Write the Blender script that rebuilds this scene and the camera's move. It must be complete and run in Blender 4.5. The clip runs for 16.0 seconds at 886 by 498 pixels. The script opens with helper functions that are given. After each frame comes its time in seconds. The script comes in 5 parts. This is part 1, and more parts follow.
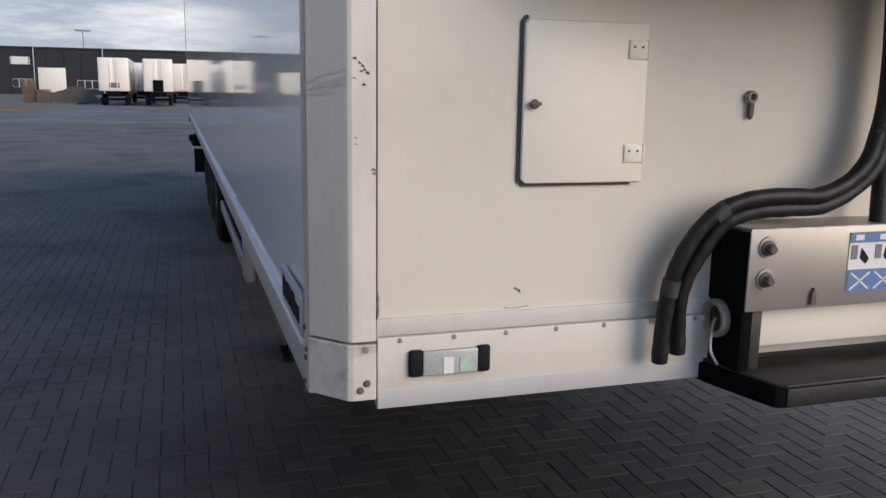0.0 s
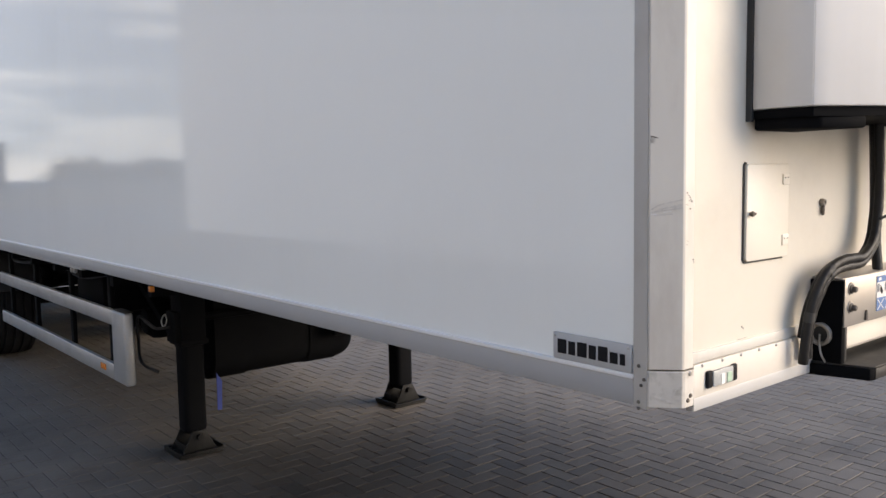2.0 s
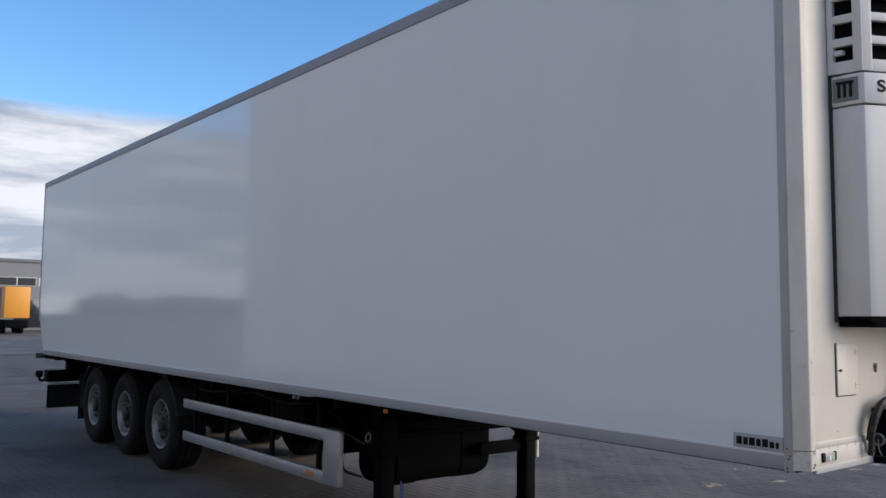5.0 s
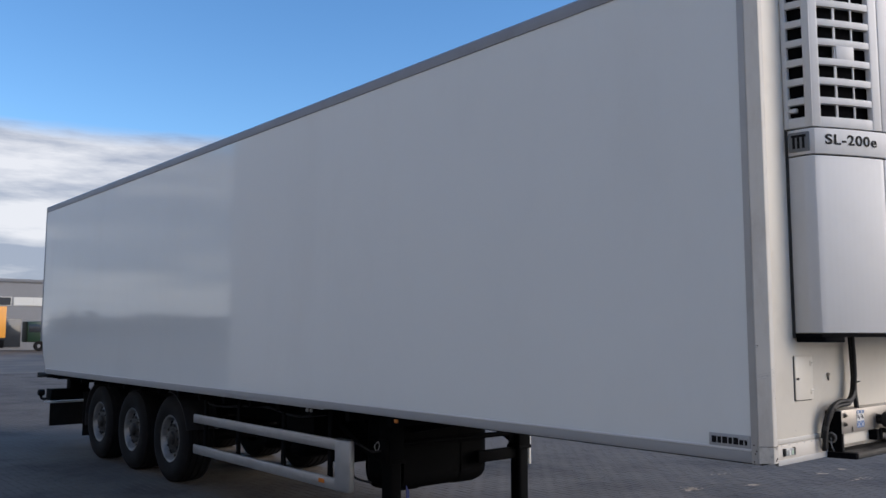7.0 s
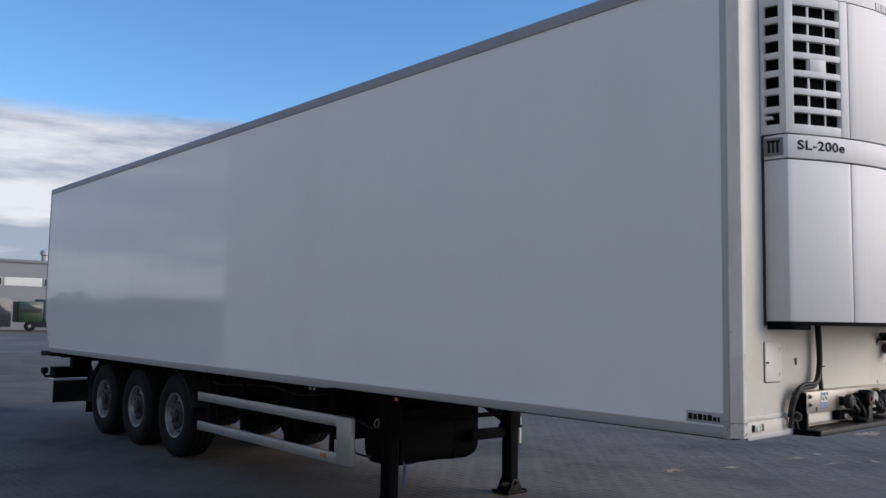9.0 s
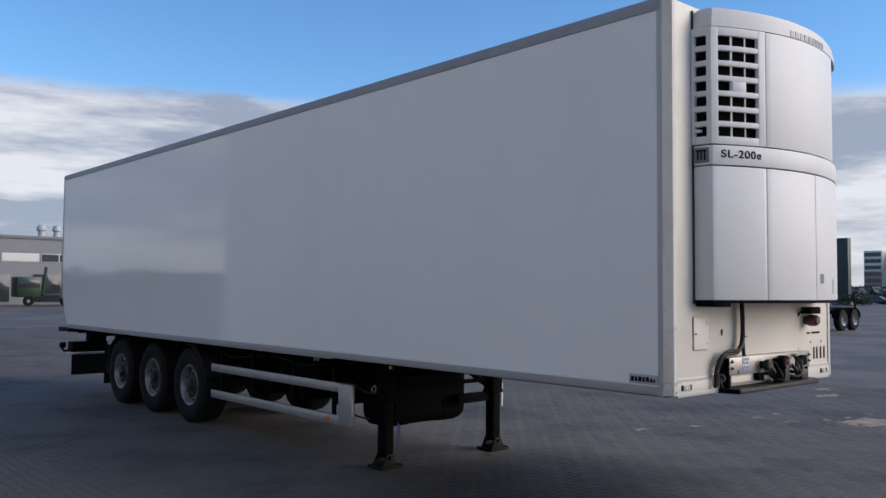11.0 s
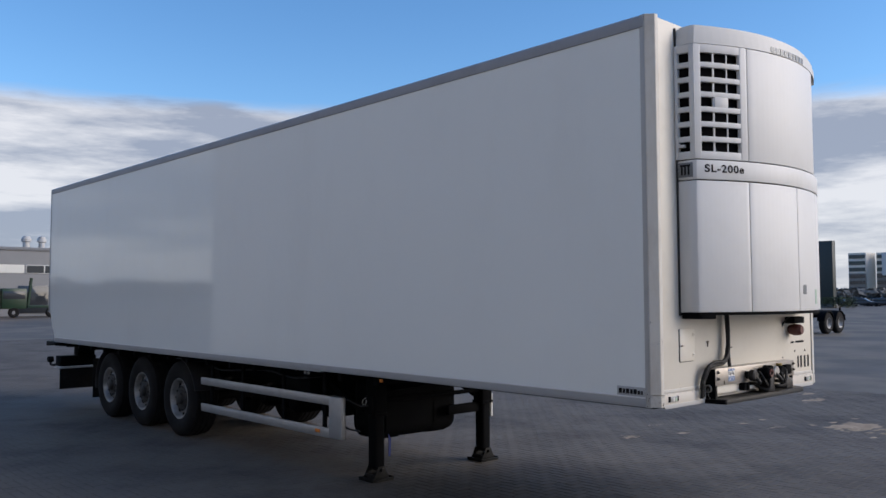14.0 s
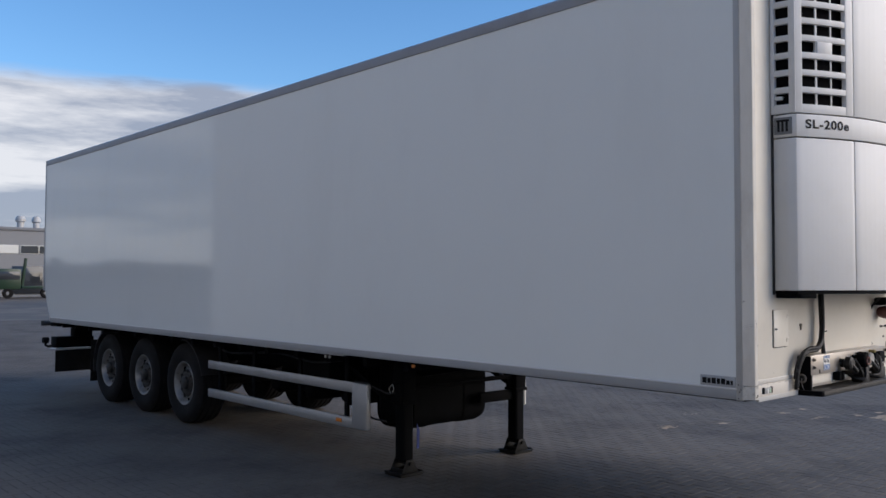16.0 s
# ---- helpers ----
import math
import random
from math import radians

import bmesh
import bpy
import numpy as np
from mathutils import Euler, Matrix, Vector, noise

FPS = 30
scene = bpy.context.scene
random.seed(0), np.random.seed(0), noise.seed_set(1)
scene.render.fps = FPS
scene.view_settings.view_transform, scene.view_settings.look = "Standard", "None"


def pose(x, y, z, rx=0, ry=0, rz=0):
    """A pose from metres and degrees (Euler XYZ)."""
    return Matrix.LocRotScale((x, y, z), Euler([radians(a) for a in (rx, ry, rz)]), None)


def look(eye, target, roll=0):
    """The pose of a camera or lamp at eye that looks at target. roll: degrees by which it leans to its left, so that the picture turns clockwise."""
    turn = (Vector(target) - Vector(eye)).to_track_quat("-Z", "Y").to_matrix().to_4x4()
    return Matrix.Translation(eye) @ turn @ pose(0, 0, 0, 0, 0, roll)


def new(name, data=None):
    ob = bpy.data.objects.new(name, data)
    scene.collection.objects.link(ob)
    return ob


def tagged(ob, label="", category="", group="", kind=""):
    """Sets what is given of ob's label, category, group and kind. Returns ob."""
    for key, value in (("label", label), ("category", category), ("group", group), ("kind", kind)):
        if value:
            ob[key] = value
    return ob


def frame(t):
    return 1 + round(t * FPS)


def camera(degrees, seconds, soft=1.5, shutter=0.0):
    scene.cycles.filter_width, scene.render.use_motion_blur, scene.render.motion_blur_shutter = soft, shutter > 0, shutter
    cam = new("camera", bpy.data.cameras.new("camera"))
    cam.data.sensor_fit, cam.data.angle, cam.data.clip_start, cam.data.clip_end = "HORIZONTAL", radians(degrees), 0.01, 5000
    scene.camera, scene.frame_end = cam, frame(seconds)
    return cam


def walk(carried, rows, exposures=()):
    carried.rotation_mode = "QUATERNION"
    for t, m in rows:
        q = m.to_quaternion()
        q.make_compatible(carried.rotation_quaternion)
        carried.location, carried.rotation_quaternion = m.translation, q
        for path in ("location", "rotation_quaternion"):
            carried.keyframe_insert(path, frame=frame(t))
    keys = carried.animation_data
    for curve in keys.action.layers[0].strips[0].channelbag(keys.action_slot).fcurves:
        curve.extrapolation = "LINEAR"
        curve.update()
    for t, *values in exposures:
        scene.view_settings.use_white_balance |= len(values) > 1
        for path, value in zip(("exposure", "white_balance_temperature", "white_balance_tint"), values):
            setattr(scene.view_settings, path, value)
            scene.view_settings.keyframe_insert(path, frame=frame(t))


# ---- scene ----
cam = camera(56.0, 16.0)
PATH = [
    (0, (-0.178, -1.149, 1.652), (0.417, 0.725, 1.282), 0.9),
    (0.5, (-0.519, -1.041, 1.65), (0.383, 0.694, 1.232), 0.2),
    (1, (-0.901, -0.95, 1.676), (0.252, 0.635, 1.275), -0.9),
    (1.5, (-1.224, -1.004, 1.724), (0.031, 0.53, 1.452), -1.1),
    (2, (-1.557, -1.092, 1.75), (-0.284, 0.44, 1.568), -1.0),
    (2.5, (-1.971, -1.17, 1.775), (-0.697, 0.367, 1.644), -0.6),
    (3, (-2.325, -1.302, 1.764), (-1.088, 0.268, 1.711), 0.6),
    (3.5, (-2.659, -1.398, 1.794), (-1.46, 0.201, 1.854), 1.1),
    (4, (-2.978, -1.518, 1.831), (-1.766, 0.067, 1.974), 0.7),
    (6.5, (-4.092, -2.275, 1.879), (-2.809, -0.751, 2.052), 0.1),
    (7, (-4.156, -2.267, 1.884), (-2.866, -0.752, 2.085), 0.1),
    (7.5, (-4.226, -2.257, 1.872), (-2.916, -0.761, 2.08), 0.5),
    (8, (-4.263, -2.249, 1.86), (-2.945, -0.758, 2.059), 0.6),
    (8.5, (-4.333, -2.343, 1.869), (-3.021, -0.845, 2.054), 0.8),
    (9, (-4.491, -2.539, 1.86), (-3.182, -1.036, 2.03), 1.0),
    (11.5, (-5.176, -3.43, 1.987), (-3.842, -1.942, 2.076), 0.0),
    (12, (-5.18, -3.426, 2.018), (-3.829, -1.956, 2.136), -0.4),
    (12.5, (-5.188, -3.416, 2.01), (-3.832, -1.952, 2.145), -0.3),
    (13, (-5.205, -3.424, 2.014), (-3.852, -1.956, 2.141), -0.5),
    (13.5, (-5.206, -3.423, 2.006), (-3.859, -1.949, 2.128), -0.3),
    (14, (-5.189, -3.423, 2.011), (-3.844, -1.947, 2.125), -0.2),
    (14.5, (-5.139, -3.404, 2.001), (-3.784, -1.938, 2.12), 0.1),
    (15, (-5.062, -3.248, 1.978), (-3.711, -1.779, 2.107), 0.5),
    (15.5, (-5.014, -2.903, 1.957), (-3.675, -1.422, 2.071), -0.2),
    (16, (-4.914, -2.522, 1.943), (-3.56, -1.052, 2.019), 0.2),
]

# exposure follows the sky coming into view
EXPO = [(0.0, 1.20, 6250, 10), (0.5, 1.52, 6500, 10), (1.0, 1.82, 6800, 10), (1.5, 2.0, 6900, 10), (2.5, 2.0, 6600, 10), (3.5, 1.88, 6300, 10), (4.2, 1.44, 6150, 10), (6.5, 1.06, 6000, 10), (9.0, 1.0, 5950, 10), (12.0, 0.98, 5950, 10), (16.0, 0.98, 6000, 10)]
walk(cam, [(t, look(eye, target, roll)) for t, eye, target, roll in PATH], EXPO)

# ---- sky, sun ----
SUN_AZ, SUN_EL = radians(42), radians(25)      # azimuth from -y towards +x
sun_dir = Vector((math.sin(SUN_AZ) * math.cos(SUN_EL), -math.cos(SUN_AZ) * math.cos(SUN_EL), math.sin(SUN_EL)))
world = bpy.data.worlds.new("sky")
scene.world = world
world.use_nodes = True
wn, wl = world.node_tree.nodes, world.node_tree.links
wn.clear()
w_out, w_bg = wn.new("ShaderNodeOutputWorld"), wn.new("ShaderNodeBackground")
sky = wn.new("ShaderNodeTexSky")
sky.sky_type, sky.sun_disc = "NISHITA", False
sky.sun_elevation, sky.sun_rotation = SUN_EL, math.atan2(sun_dir.x, sun_dir.y)
sky.air_density, sky.dust_density, sky.ozone_density = 1.0, 0.2, 3.0
w_bg.inputs["Strength"].default_value = 0.15
w_co, w_sep = wn.new("ShaderNodeTexCoord"), wn.new("ShaderNodeSeparateXYZ")
wl.new(w_co.outputs["Generated"], w_sep.inputs[0])


def wmath(op, a, b=None, clamp=False):
    n = wn.new("ShaderNodeMath")
    n.operation, n.use_clamp = op, clamp
    for i, v in enumerate((a, b)):
        if v is None:
            continue
        if isinstance(v, (int, float)):
            n.inputs[i].default_value = v
        else:
            wl.new(v, n.inputs[i])
    return n.outputs[0]


# clouds: long level bands of stratocumulus
w_up = wmath("MAXIMUM", w_sep.outputs[2], 0.0)
w_map = wn.new("ShaderNodeMapping")
w_map.inputs["Scale"].default_value = (1.25, 1.25, 7.5)
w_map.inputs["Location"].default_value = (0.3, 0.35, 0.4)
wl.new(w_co.outputs["Generated"], w_map.inputs["Vector"])
w_n1 = wn.new("ShaderNodeTexNoise")
w_n1.inputs["Scale"].default_value, w_n1.inputs["Detail"].default_value, w_n1.inputs["Roughness"].default_value = 1.5, 7.0, 0.55
wl.new(w_map.outputs[0], w_n1.inputs["Vector"])
w_n2 = wn.new("ShaderNodeTexNoise")
w_n2.inputs["Scale"].default_value, w_n2.inputs["Detail"].default_value, w_n2.inputs["Roughness"].default_value = 3.0, 8.0, 0.60
wl.new(w_map.outputs[0], w_n2.inputs["Vector"])
# more cover towards the horizon, clear overhead
w_cover = wn.new("ShaderNodeMapRange")
for k, v in (("From Min", 0.17), ("From Max", 0.27), ("To Min", 0.30), ("To Max", -0.42)):
    w_cover.inputs[k].default_value = v
wl.new(w_up, w_cover.inputs["Value"])
w_sum = wmath("ADD", w_n1.outputs[0], w_cover.outputs[0])
w_mask = wn.new("ShaderNodeMapRange")
w_mask.interpolation_type = "SMOOTHSTEP"
for k, v in (("From Min", 0.42), ("From Max", 0.62), ("To Min", 0.0), ("To Max", 0.95)):
    w_mask.inputs[k].default_value = v
wl.new(w_sum, w_mask.inputs["Value"])
w_ramp = wn.new("ShaderNodeValToRGB")
w_ramp.color_ramp.elements[0].position, w_ramp.color_ramp.elements[0].color = 0.40, (2.85, 2.72, 2.64, 1)
w_ramp.color_ramp.elements[1].position, w_ramp.color_ramp.elements[1].color = 0.59, (1.22, 1.30, 1.52, 1)
wl.new(w_n2.outputs[0], w_ramp.inputs[0])
w_mix = wn.new("ShaderNodeMix")
w_mix.data_type = "RGBA"
wl.new(w_mask.outputs[0], w_mix.inputs[0])
w_hue = wn.new("ShaderNodeHueSaturation")            # a clear, deep winter blue
w_hue.inputs["Saturation"].default_value, w_hue.inputs["Value"].default_value = 1.14, 0.60
wl.new(sky.outputs[0], w_hue.inputs["Color"])
wl.new(w_hue.outputs[0], w_mix.inputs[6])
wl.new(w_ramp.outputs[0], w_mix.inputs[7])
wl.new(w_mix.outputs[2], w_bg.inputs["Color"])
wl.new(w_bg.outputs[0], w_out.inputs["Surface"])

sun = new("sun", bpy.data.lights.new("sun", "SUN"))
sun.data.energy, sun.data.angle, sun.data.color = 1.6, radians(50), (1.0, 0.82, 0.63)
sun.matrix_world = look(sun_dir * 50, (0, 0, 0))


# ---- materials ----
def material(name, base, rough=0.5, metal=0.0, grain=0.0, grain_scale=60.0, stain=0.0, stain_col=(0.1, 0.09, 0.08), stain_scale=3.0,
             bump=0.0, bump_scale=200.0, coat=0.0, per_object=0.0, per_island=0.0, stretch=(1, 1, 1), rough_var=0.0, warm=0.0, spec=0.5, in_world=False, stain_lo=0.45, stain_hi=0.75, shade_spot=None):
    m = bpy.data.materials.new(name)
    m.use_nodes = True
    n, l = m.node_tree.nodes, m.node_tree.links
    p = n["Principled BSDF"]
    p.inputs["Roughness"].default_value, p.inputs["Metallic"].default_value = rough, metal
    p.inputs["Coat Weight"].default_value, p.inputs["Coat Roughness"].default_value = coat, 0.05
    co = n.new("ShaderNodeTexCoord")
    mp = n.new("ShaderNodeMapping")
    mp.inputs["Scale"].default_value = stretch
    p.inputs["Specular IOR Level"].default_value = spec
    if in_world:
        l.new(n.new("ShaderNodeNewGeometry").outputs["Position"], mp.inputs["Vector"])
    else:
        l.new(co.outputs["Object"], mp.inputs["Vector"])
    rgb = n.new("ShaderNodeRGB")
    rgb.outputs[0].default_value = (*base, 1)
    col = rgb.outputs[0]

    def noise_tex(scale, detail=5.0, rough_=0.6):
        t = n.new("ShaderNodeTexNoise")
        t.inputs["Scale"].default_value, t.inputs["Detail"].default_value, t.inputs["Roughness"].default_value = scale, detail, rough_
        l.new(mp.outputs[0], t.inputs["Vector"])
        return t.outputs[0]

    def bright(col_in, fac, amount):
        """Multiply a colour by 1 +- amount."""
        r = n.new("ShaderNodeMapRange")
        r.inputs["From Min"].default_value, r.inputs["From Max"].default_value = 0.0, 1.0
        r.inputs["To Min"].default_value, r.inputs["To Max"].default_value = 1 - amount, 1 + amount
        l.new(fac, r.inputs["Value"])
        v = n.new("ShaderNodeVectorMath")
        v.operation = "SCALE"
        l.new(col_in, v.inputs[0])
        l.new(r.outputs[0], v.inputs["Scale"])
        return v.outputs[0]

    if per_object:
        o = n.new("ShaderNodeObjectInfo")
        col = bright(col, o.outputs["Random"], per_object)
    if per_island:
        g = n.new("ShaderNodeNewGeometry")
        col = bright(col, g.outputs["Random Per Island"], per_island)
        if warm:
            mx = n.new("ShaderNodeMix")
            mx.data_type = "RGBA"
            mlt = n.new("ShaderNodeMath")
            mlt.operation = "MULTIPLY"
            l.new(g.outputs["Random Per Island"], mlt.inputs[0])
            mlt.inputs[1].default_value = 17.0
            fr = n.new("ShaderNodeMath")
            fr.operation = "FRACT"
            l.new(mlt.outputs[0], fr.inputs[0])
            m2 = n.new("ShaderNodeMath")
            m2.operation = "MULTIPLY"
            l.new(fr.outputs[0], m2.inputs[0])
            m2.inputs[1].default_value = warm
            l.new(m2.outputs[0], mx.inputs[0])
            l.new(col, mx.inputs[6])
            mx.inputs[7].default_value = (base[0] * 1.35, base[1] * 1.02, base[2] * 0.85, 1)
            col = mx.outputs[2]
    if grain:
        col = bright(col, noise_tex(grain_scale), grain)
    if stain:
        s = noise_tex(stain_scale, 6.0, 0.65)
        r = n.new("ShaderNodeMapRange")
        r.interpolation_type = "SMOOTHSTEP"
        for k, v in (("From Min", stain_lo), ("From Max", stain_hi), ("To Min", 0.0), ("To Max", stain)):
            r.inputs[k].default_value = v
        l.new(s, r.inputs["Value"])
        mx = n.new("ShaderNodeMix")
        mx.data_type = "RGBA"
        l.new(r.outputs[0], mx.inputs[0])
        if shade_spot:                               # trailer's shade put into the colour: no pale dust near this spot
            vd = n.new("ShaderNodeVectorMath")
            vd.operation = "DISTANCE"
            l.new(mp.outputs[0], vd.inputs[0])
            vd.inputs[1].default_value = (shade_spot[0], shade_spot[1], 0)
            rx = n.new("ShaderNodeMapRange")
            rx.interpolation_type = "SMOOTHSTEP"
            for k, v in (("From Min", shade_spot[2]), ("From Max", shade_spot[3]), ("To Min", 0.04), ("To Max", 1.0)):
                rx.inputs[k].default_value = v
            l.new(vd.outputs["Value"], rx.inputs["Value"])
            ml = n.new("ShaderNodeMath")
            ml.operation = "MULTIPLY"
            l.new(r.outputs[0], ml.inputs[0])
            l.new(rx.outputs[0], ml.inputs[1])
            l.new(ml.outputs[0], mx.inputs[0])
        l.new(col, mx.inputs[6])
        mx.inputs[7].default_value = (*stain_col, 1)
        col = mx.outputs[2]
    l.new(col, p.inputs["Base Color"])
    if rough_var:
        r = n.new("ShaderNodeMapRange")
        r.inputs["To Min"].default_value, r.inputs["To Max"].default_value = max(rough - rough_var, 0.02), rough + rough_var
        l.new(noise_tex(stain_scale * 2.3), r.inputs["Value"])
        l.new(r.outputs[0], p.inputs["Roughness"])
    if bump:
        b = n.new("ShaderNodeBump")
        b.inputs["Strength"].default_value, b.inputs["Distance"].default_value = bump, 0.004
        l.new(noise_tex(bump_scale), b.inputs["Height"])
        l.new(b.outputs[0], p.inputs["Normal"])
    return m


GLOSS = material("white_gelcoat_panel", (0.80, 0.825, 0.81), 0.045, spec=0.65, grain=0.015, grain_scale=0.8, stain=0.12, stain_col=(0.56, 0.56, 0.53), stain_scale=0.9, stretch=(1, 1, 0.45), bump=0.016, bump_scale=0.9)
CREAM = material("white_front_paint", (0.71, 0.665, 0.575), 0.45, grain=0.03, grain_scale=8, stain=0.3, stain_col=(0.50, 0.455, 0.38), stain_scale=2.6, bump=0.05, bump_scale=40)
POST = material("white_post_paint", (0.57, 0.548, 0.50), 0.45, grain=0.05, grain_scale=20, stain=0.6, stain_col=(0.40, 0.365, 0.32), stain_scale=6, bump=0.06, bump_scale=30, stretch=(1, 1, 0.35))
KICK = material("beige_kick_band", (0.61, 0.57, 0.505), 0.5, grain=0.05, grain_scale=10, stain=0.45, stain_col=(0.42, 0.385, 0.33), stain_scale=7, bump=0.08, bump_scale=30)
EDGE = material("grey_edge_strip", (0.46, 0.455, 0.44), 0.5, grain=0.06, grain_scale=8, stain=0.3, stain_col=(0.3, 0.28, 0.25), stain_scale=4)
ALU = material("light_aluminium_rail", (0.34, 0.347, 0.357), 0.45, 0.1, grain=0.05, grain_scale=6, stain=0.25, stain_col=(0.36, 0.36, 0.36), stain_scale=3, rough_var=0.08)
LIP = material("white_rail_lip", (0.70, 0.70, 0.70), 0.6, spec=0.25, grain=0.05, grain_scale=5)
GREYRAIL = material("grey_roof_rail", (0.31, 0.325, 0.355), 0.5, 0.0, grain=0.05, grain_scale=5, stain=0.2, stain_scale=2)
GUARD = material("silver_side_guard", (0.42, 0.425, 0.43), 0.42, 0.6, grain=0.06, grain_scale=9, stain=0.3, stain_col=(0.2, 0.19, 0.18), stain_scale=4)
BLACK = material("black_chassis_paint", (0.0034, 0.0038, 0.0048), 0.75, spec=0.06, grain=0.2, grain_scale=15, stain=0.4, stain_col=(0.007, 0.007, 0.007), stain_scale=4, bump=0.1, bump_scale=80)
RUBBER = material("black_rubber", (0.006, 0.006, 0.007), 0.8, spec=0.2, grain=0.2, grain_scale=30, stain=0.4, stain_col=(0.022, 0.021, 0.020), stain_scale=6, bump=0.1, bump_scale=120)
HOSE = material("black_hose_sleeve", (0.0085, 0.0085, 0.009), 0.5, spec=0.3, grain=0.2, grain_scale=40, bump=0.25, bump_scale=160)
RIM = material("silver_steel_rim", (0.27, 0.27, 0.268), 0.38, 0.4, grain=0.1, grain_scale=20, stain=0.6, stain_col=(0.04, 0.036, 0.032), stain_scale=8)
HUB = material("dull_hub_metal", (0.016, 0.015, 0.015), 0.55, 0.3, grain=0.2, grain_scale=25, stain=0.4, stain_scale=9)
DISC = material("dirty_wheel_disc", (0.036, 0.035, 0.034), 0.5, 0.3, grain=0.25, grain_scale=20, stain=0.9, stain_col=(0.010, 0.0095, 0.009), stain_scale=9, stain_lo=0.40, stain_hi=0.62)
STEEL = material("bare_steel_panel", (0.35, 0.325, 0.295), 0.4, 0.55, grain=0.06, grain_scale=14, stain=0.35, stain_col=(0.30, 0.24, 0.18), stain_scale=5)
PLASTIC = material("white_unit_plastic", (0.66, 0.655, 0.64), 0.5, grain=0.03, grain_scale=3, stain=0.2, stain_col=(0.47, 0.46, 0.43), stain_scale=2.2)
# near black, the shade of hollows as a colour
DARK = material("dark_hollow_shade", (0.004, 0.004, 0.005), 0.8, spec=0.05)
WORN = material("worn_steel_foot", (0.006, 0.006, 0.006), 0.55, spec=0.15, grain=0.3, grain_scale=30, stain=0.45, stain_col=(0.026, 0.026, 0.025), stain_scale=14, bump=0.3, bump_scale=60)
MUD = material("dusty_black_plastic", (0.022, 0.022, 0.024), 0.6, spec=0.3, grain=0.2, grain_scale=12, stain=0.5, stain_col=(0.06, 0.057, 0.053), stain_scale=5)
SEAM = material("dark_rubber_seal", (0.03, 0.03, 0.03), 0.7)
PLATE = material("silver_name_plate", (0.40, 0.41, 0.42), 0.45, 0.1, grain=0.04, grain_scale=20)
PRINT = material("black_print", (0.010, 0.010, 0.012), 0.6, spec=0.12, grain=0.2, grain_scale=60)
GREY = material("grey_badge", (0.16, 0.17, 0.18), 0.4, 0.3)
AMBER = material("amber_reflector", (0.62, 0.20, 0.03), 0.25)
LENS = material("clear_lamp_lens", (0.36, 0.37, 0.36), 0.18, grain=0.25, grain_scale=160)
GREEN = material("green_print", (0.34, 0.46, 0.35), 0.4, grain=0.4, grain_scale=90)
BLUE = material("blue_strap", (0.012, 0.03, 0.19), 0.6, grain=0.2, grain_scale=30)
BLUEP = material("blue_sticker_print", (0.085, 0.16, 0.34), 0.5, grain=0.2, grain_scale=80)
WHITEP = material("white_sticker", (0.62, 0.62, 0.61), 0.5, grain=0.1, grain_scale=60)
RED = material("red_coupling", (0.10, 0.028, 0.022), 0.5, grain=0.2, grain_scale=40)
RUST = material("rusty_scrape", (0.10, 0.085, 0.07), 0.7, grain=0.4, grain_scale=120)
BRASS = material("dull_brass", (0.32, 0.26, 0.10), 0.4, 0.7, grain=0.2, grain_scale=40)
CHROME = material("worn_zinc", (0.45, 0.44, 0.42), 0.35, 0.85, grain=0.1, grain_scale=40)
GRIME = material("greasy_black_plate", (0.016, 0.0155, 0.015), 0.5, spec=0.4, grain=0.3, grain_scale=30, stain=0.55, stain_col=(0.05, 0.046, 0.041), stain_scale=9, bump=0.3, bump_scale=60)
TEAL = material("teal_window_glass", (0.02, 0.05, 0.055), 0.15)
TAN = material("tan_facade", (0.28, 0.24, 0.20), 0.7, grain=0.1, grain_scale=0.5)
SOCKET = material("grey_white_plastic", (0.27, 0.24, 0.20), 0.6, grain=0.15, grain_scale=60, stain=0.4, stain_col=(0.2, 0.18, 0.16), stain_scale=30)
FOOT = material("grimy_foot_paint", (0.50, 0.48, 0.44), 0.5, grain=0.08, grain_scale=30, stain=0.75, stain_col=(0.24, 0.215, 0.18), stain_scale=16, stain_lo=0.5, stain_hi=0.72, bump=0.5, bump_scale=14)
CHIP = material("dark_paint_chip", (0.075, 0.066, 0.058), 0.7, grain=0.4, grain_scale=120)
SCUFF = material("grey_paint_scuff", (0.47, 0.452, 0.422), 0.6, grain=0.35, grain_scale=70, stain=0.5, stain_col=(0.55, 0.53, 0.49), stain_scale=25)
# paving is kept darker round a spot under the nose, as painted shade
PAVE = dict(rough=0.74, spec=0.34, grain=0.42, grain_scale=26, stain=0.85, stain_col=(0.138, 0.122, 0.104), stain_scale=0.55, stain_lo=0.16, stain_hi=0.60, shade_spot=(1.10, 2.30, 0.6, 2.4), bump=0.35, bump_scale=140, rough_var=0.1, in_world=True)
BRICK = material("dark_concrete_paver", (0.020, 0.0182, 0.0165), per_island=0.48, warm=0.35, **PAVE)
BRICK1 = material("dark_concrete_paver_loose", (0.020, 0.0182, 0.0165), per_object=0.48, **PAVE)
SAND = material("sanded_joint", (0.062, 0.055, 0.048), 0.9, spec=0.2, grain=0.5, grain_scale=14, stain=0.9, stain_col=(0.028, 0.026, 0.025), stain_scale=2.6, bump=0.3, bump_scale=180, in_world=True)
DRYSAND = material("pale_dry_sand", (0.38, 0.305, 0.225), 0.95, spec=0.1, grain=0.3, grain_scale=18, per_island=0.25, stain=0.5, stain_col=(0.12, 0.10, 0.08), stain_scale=5, bump=0.4, bump_scale=90, in_world=True)
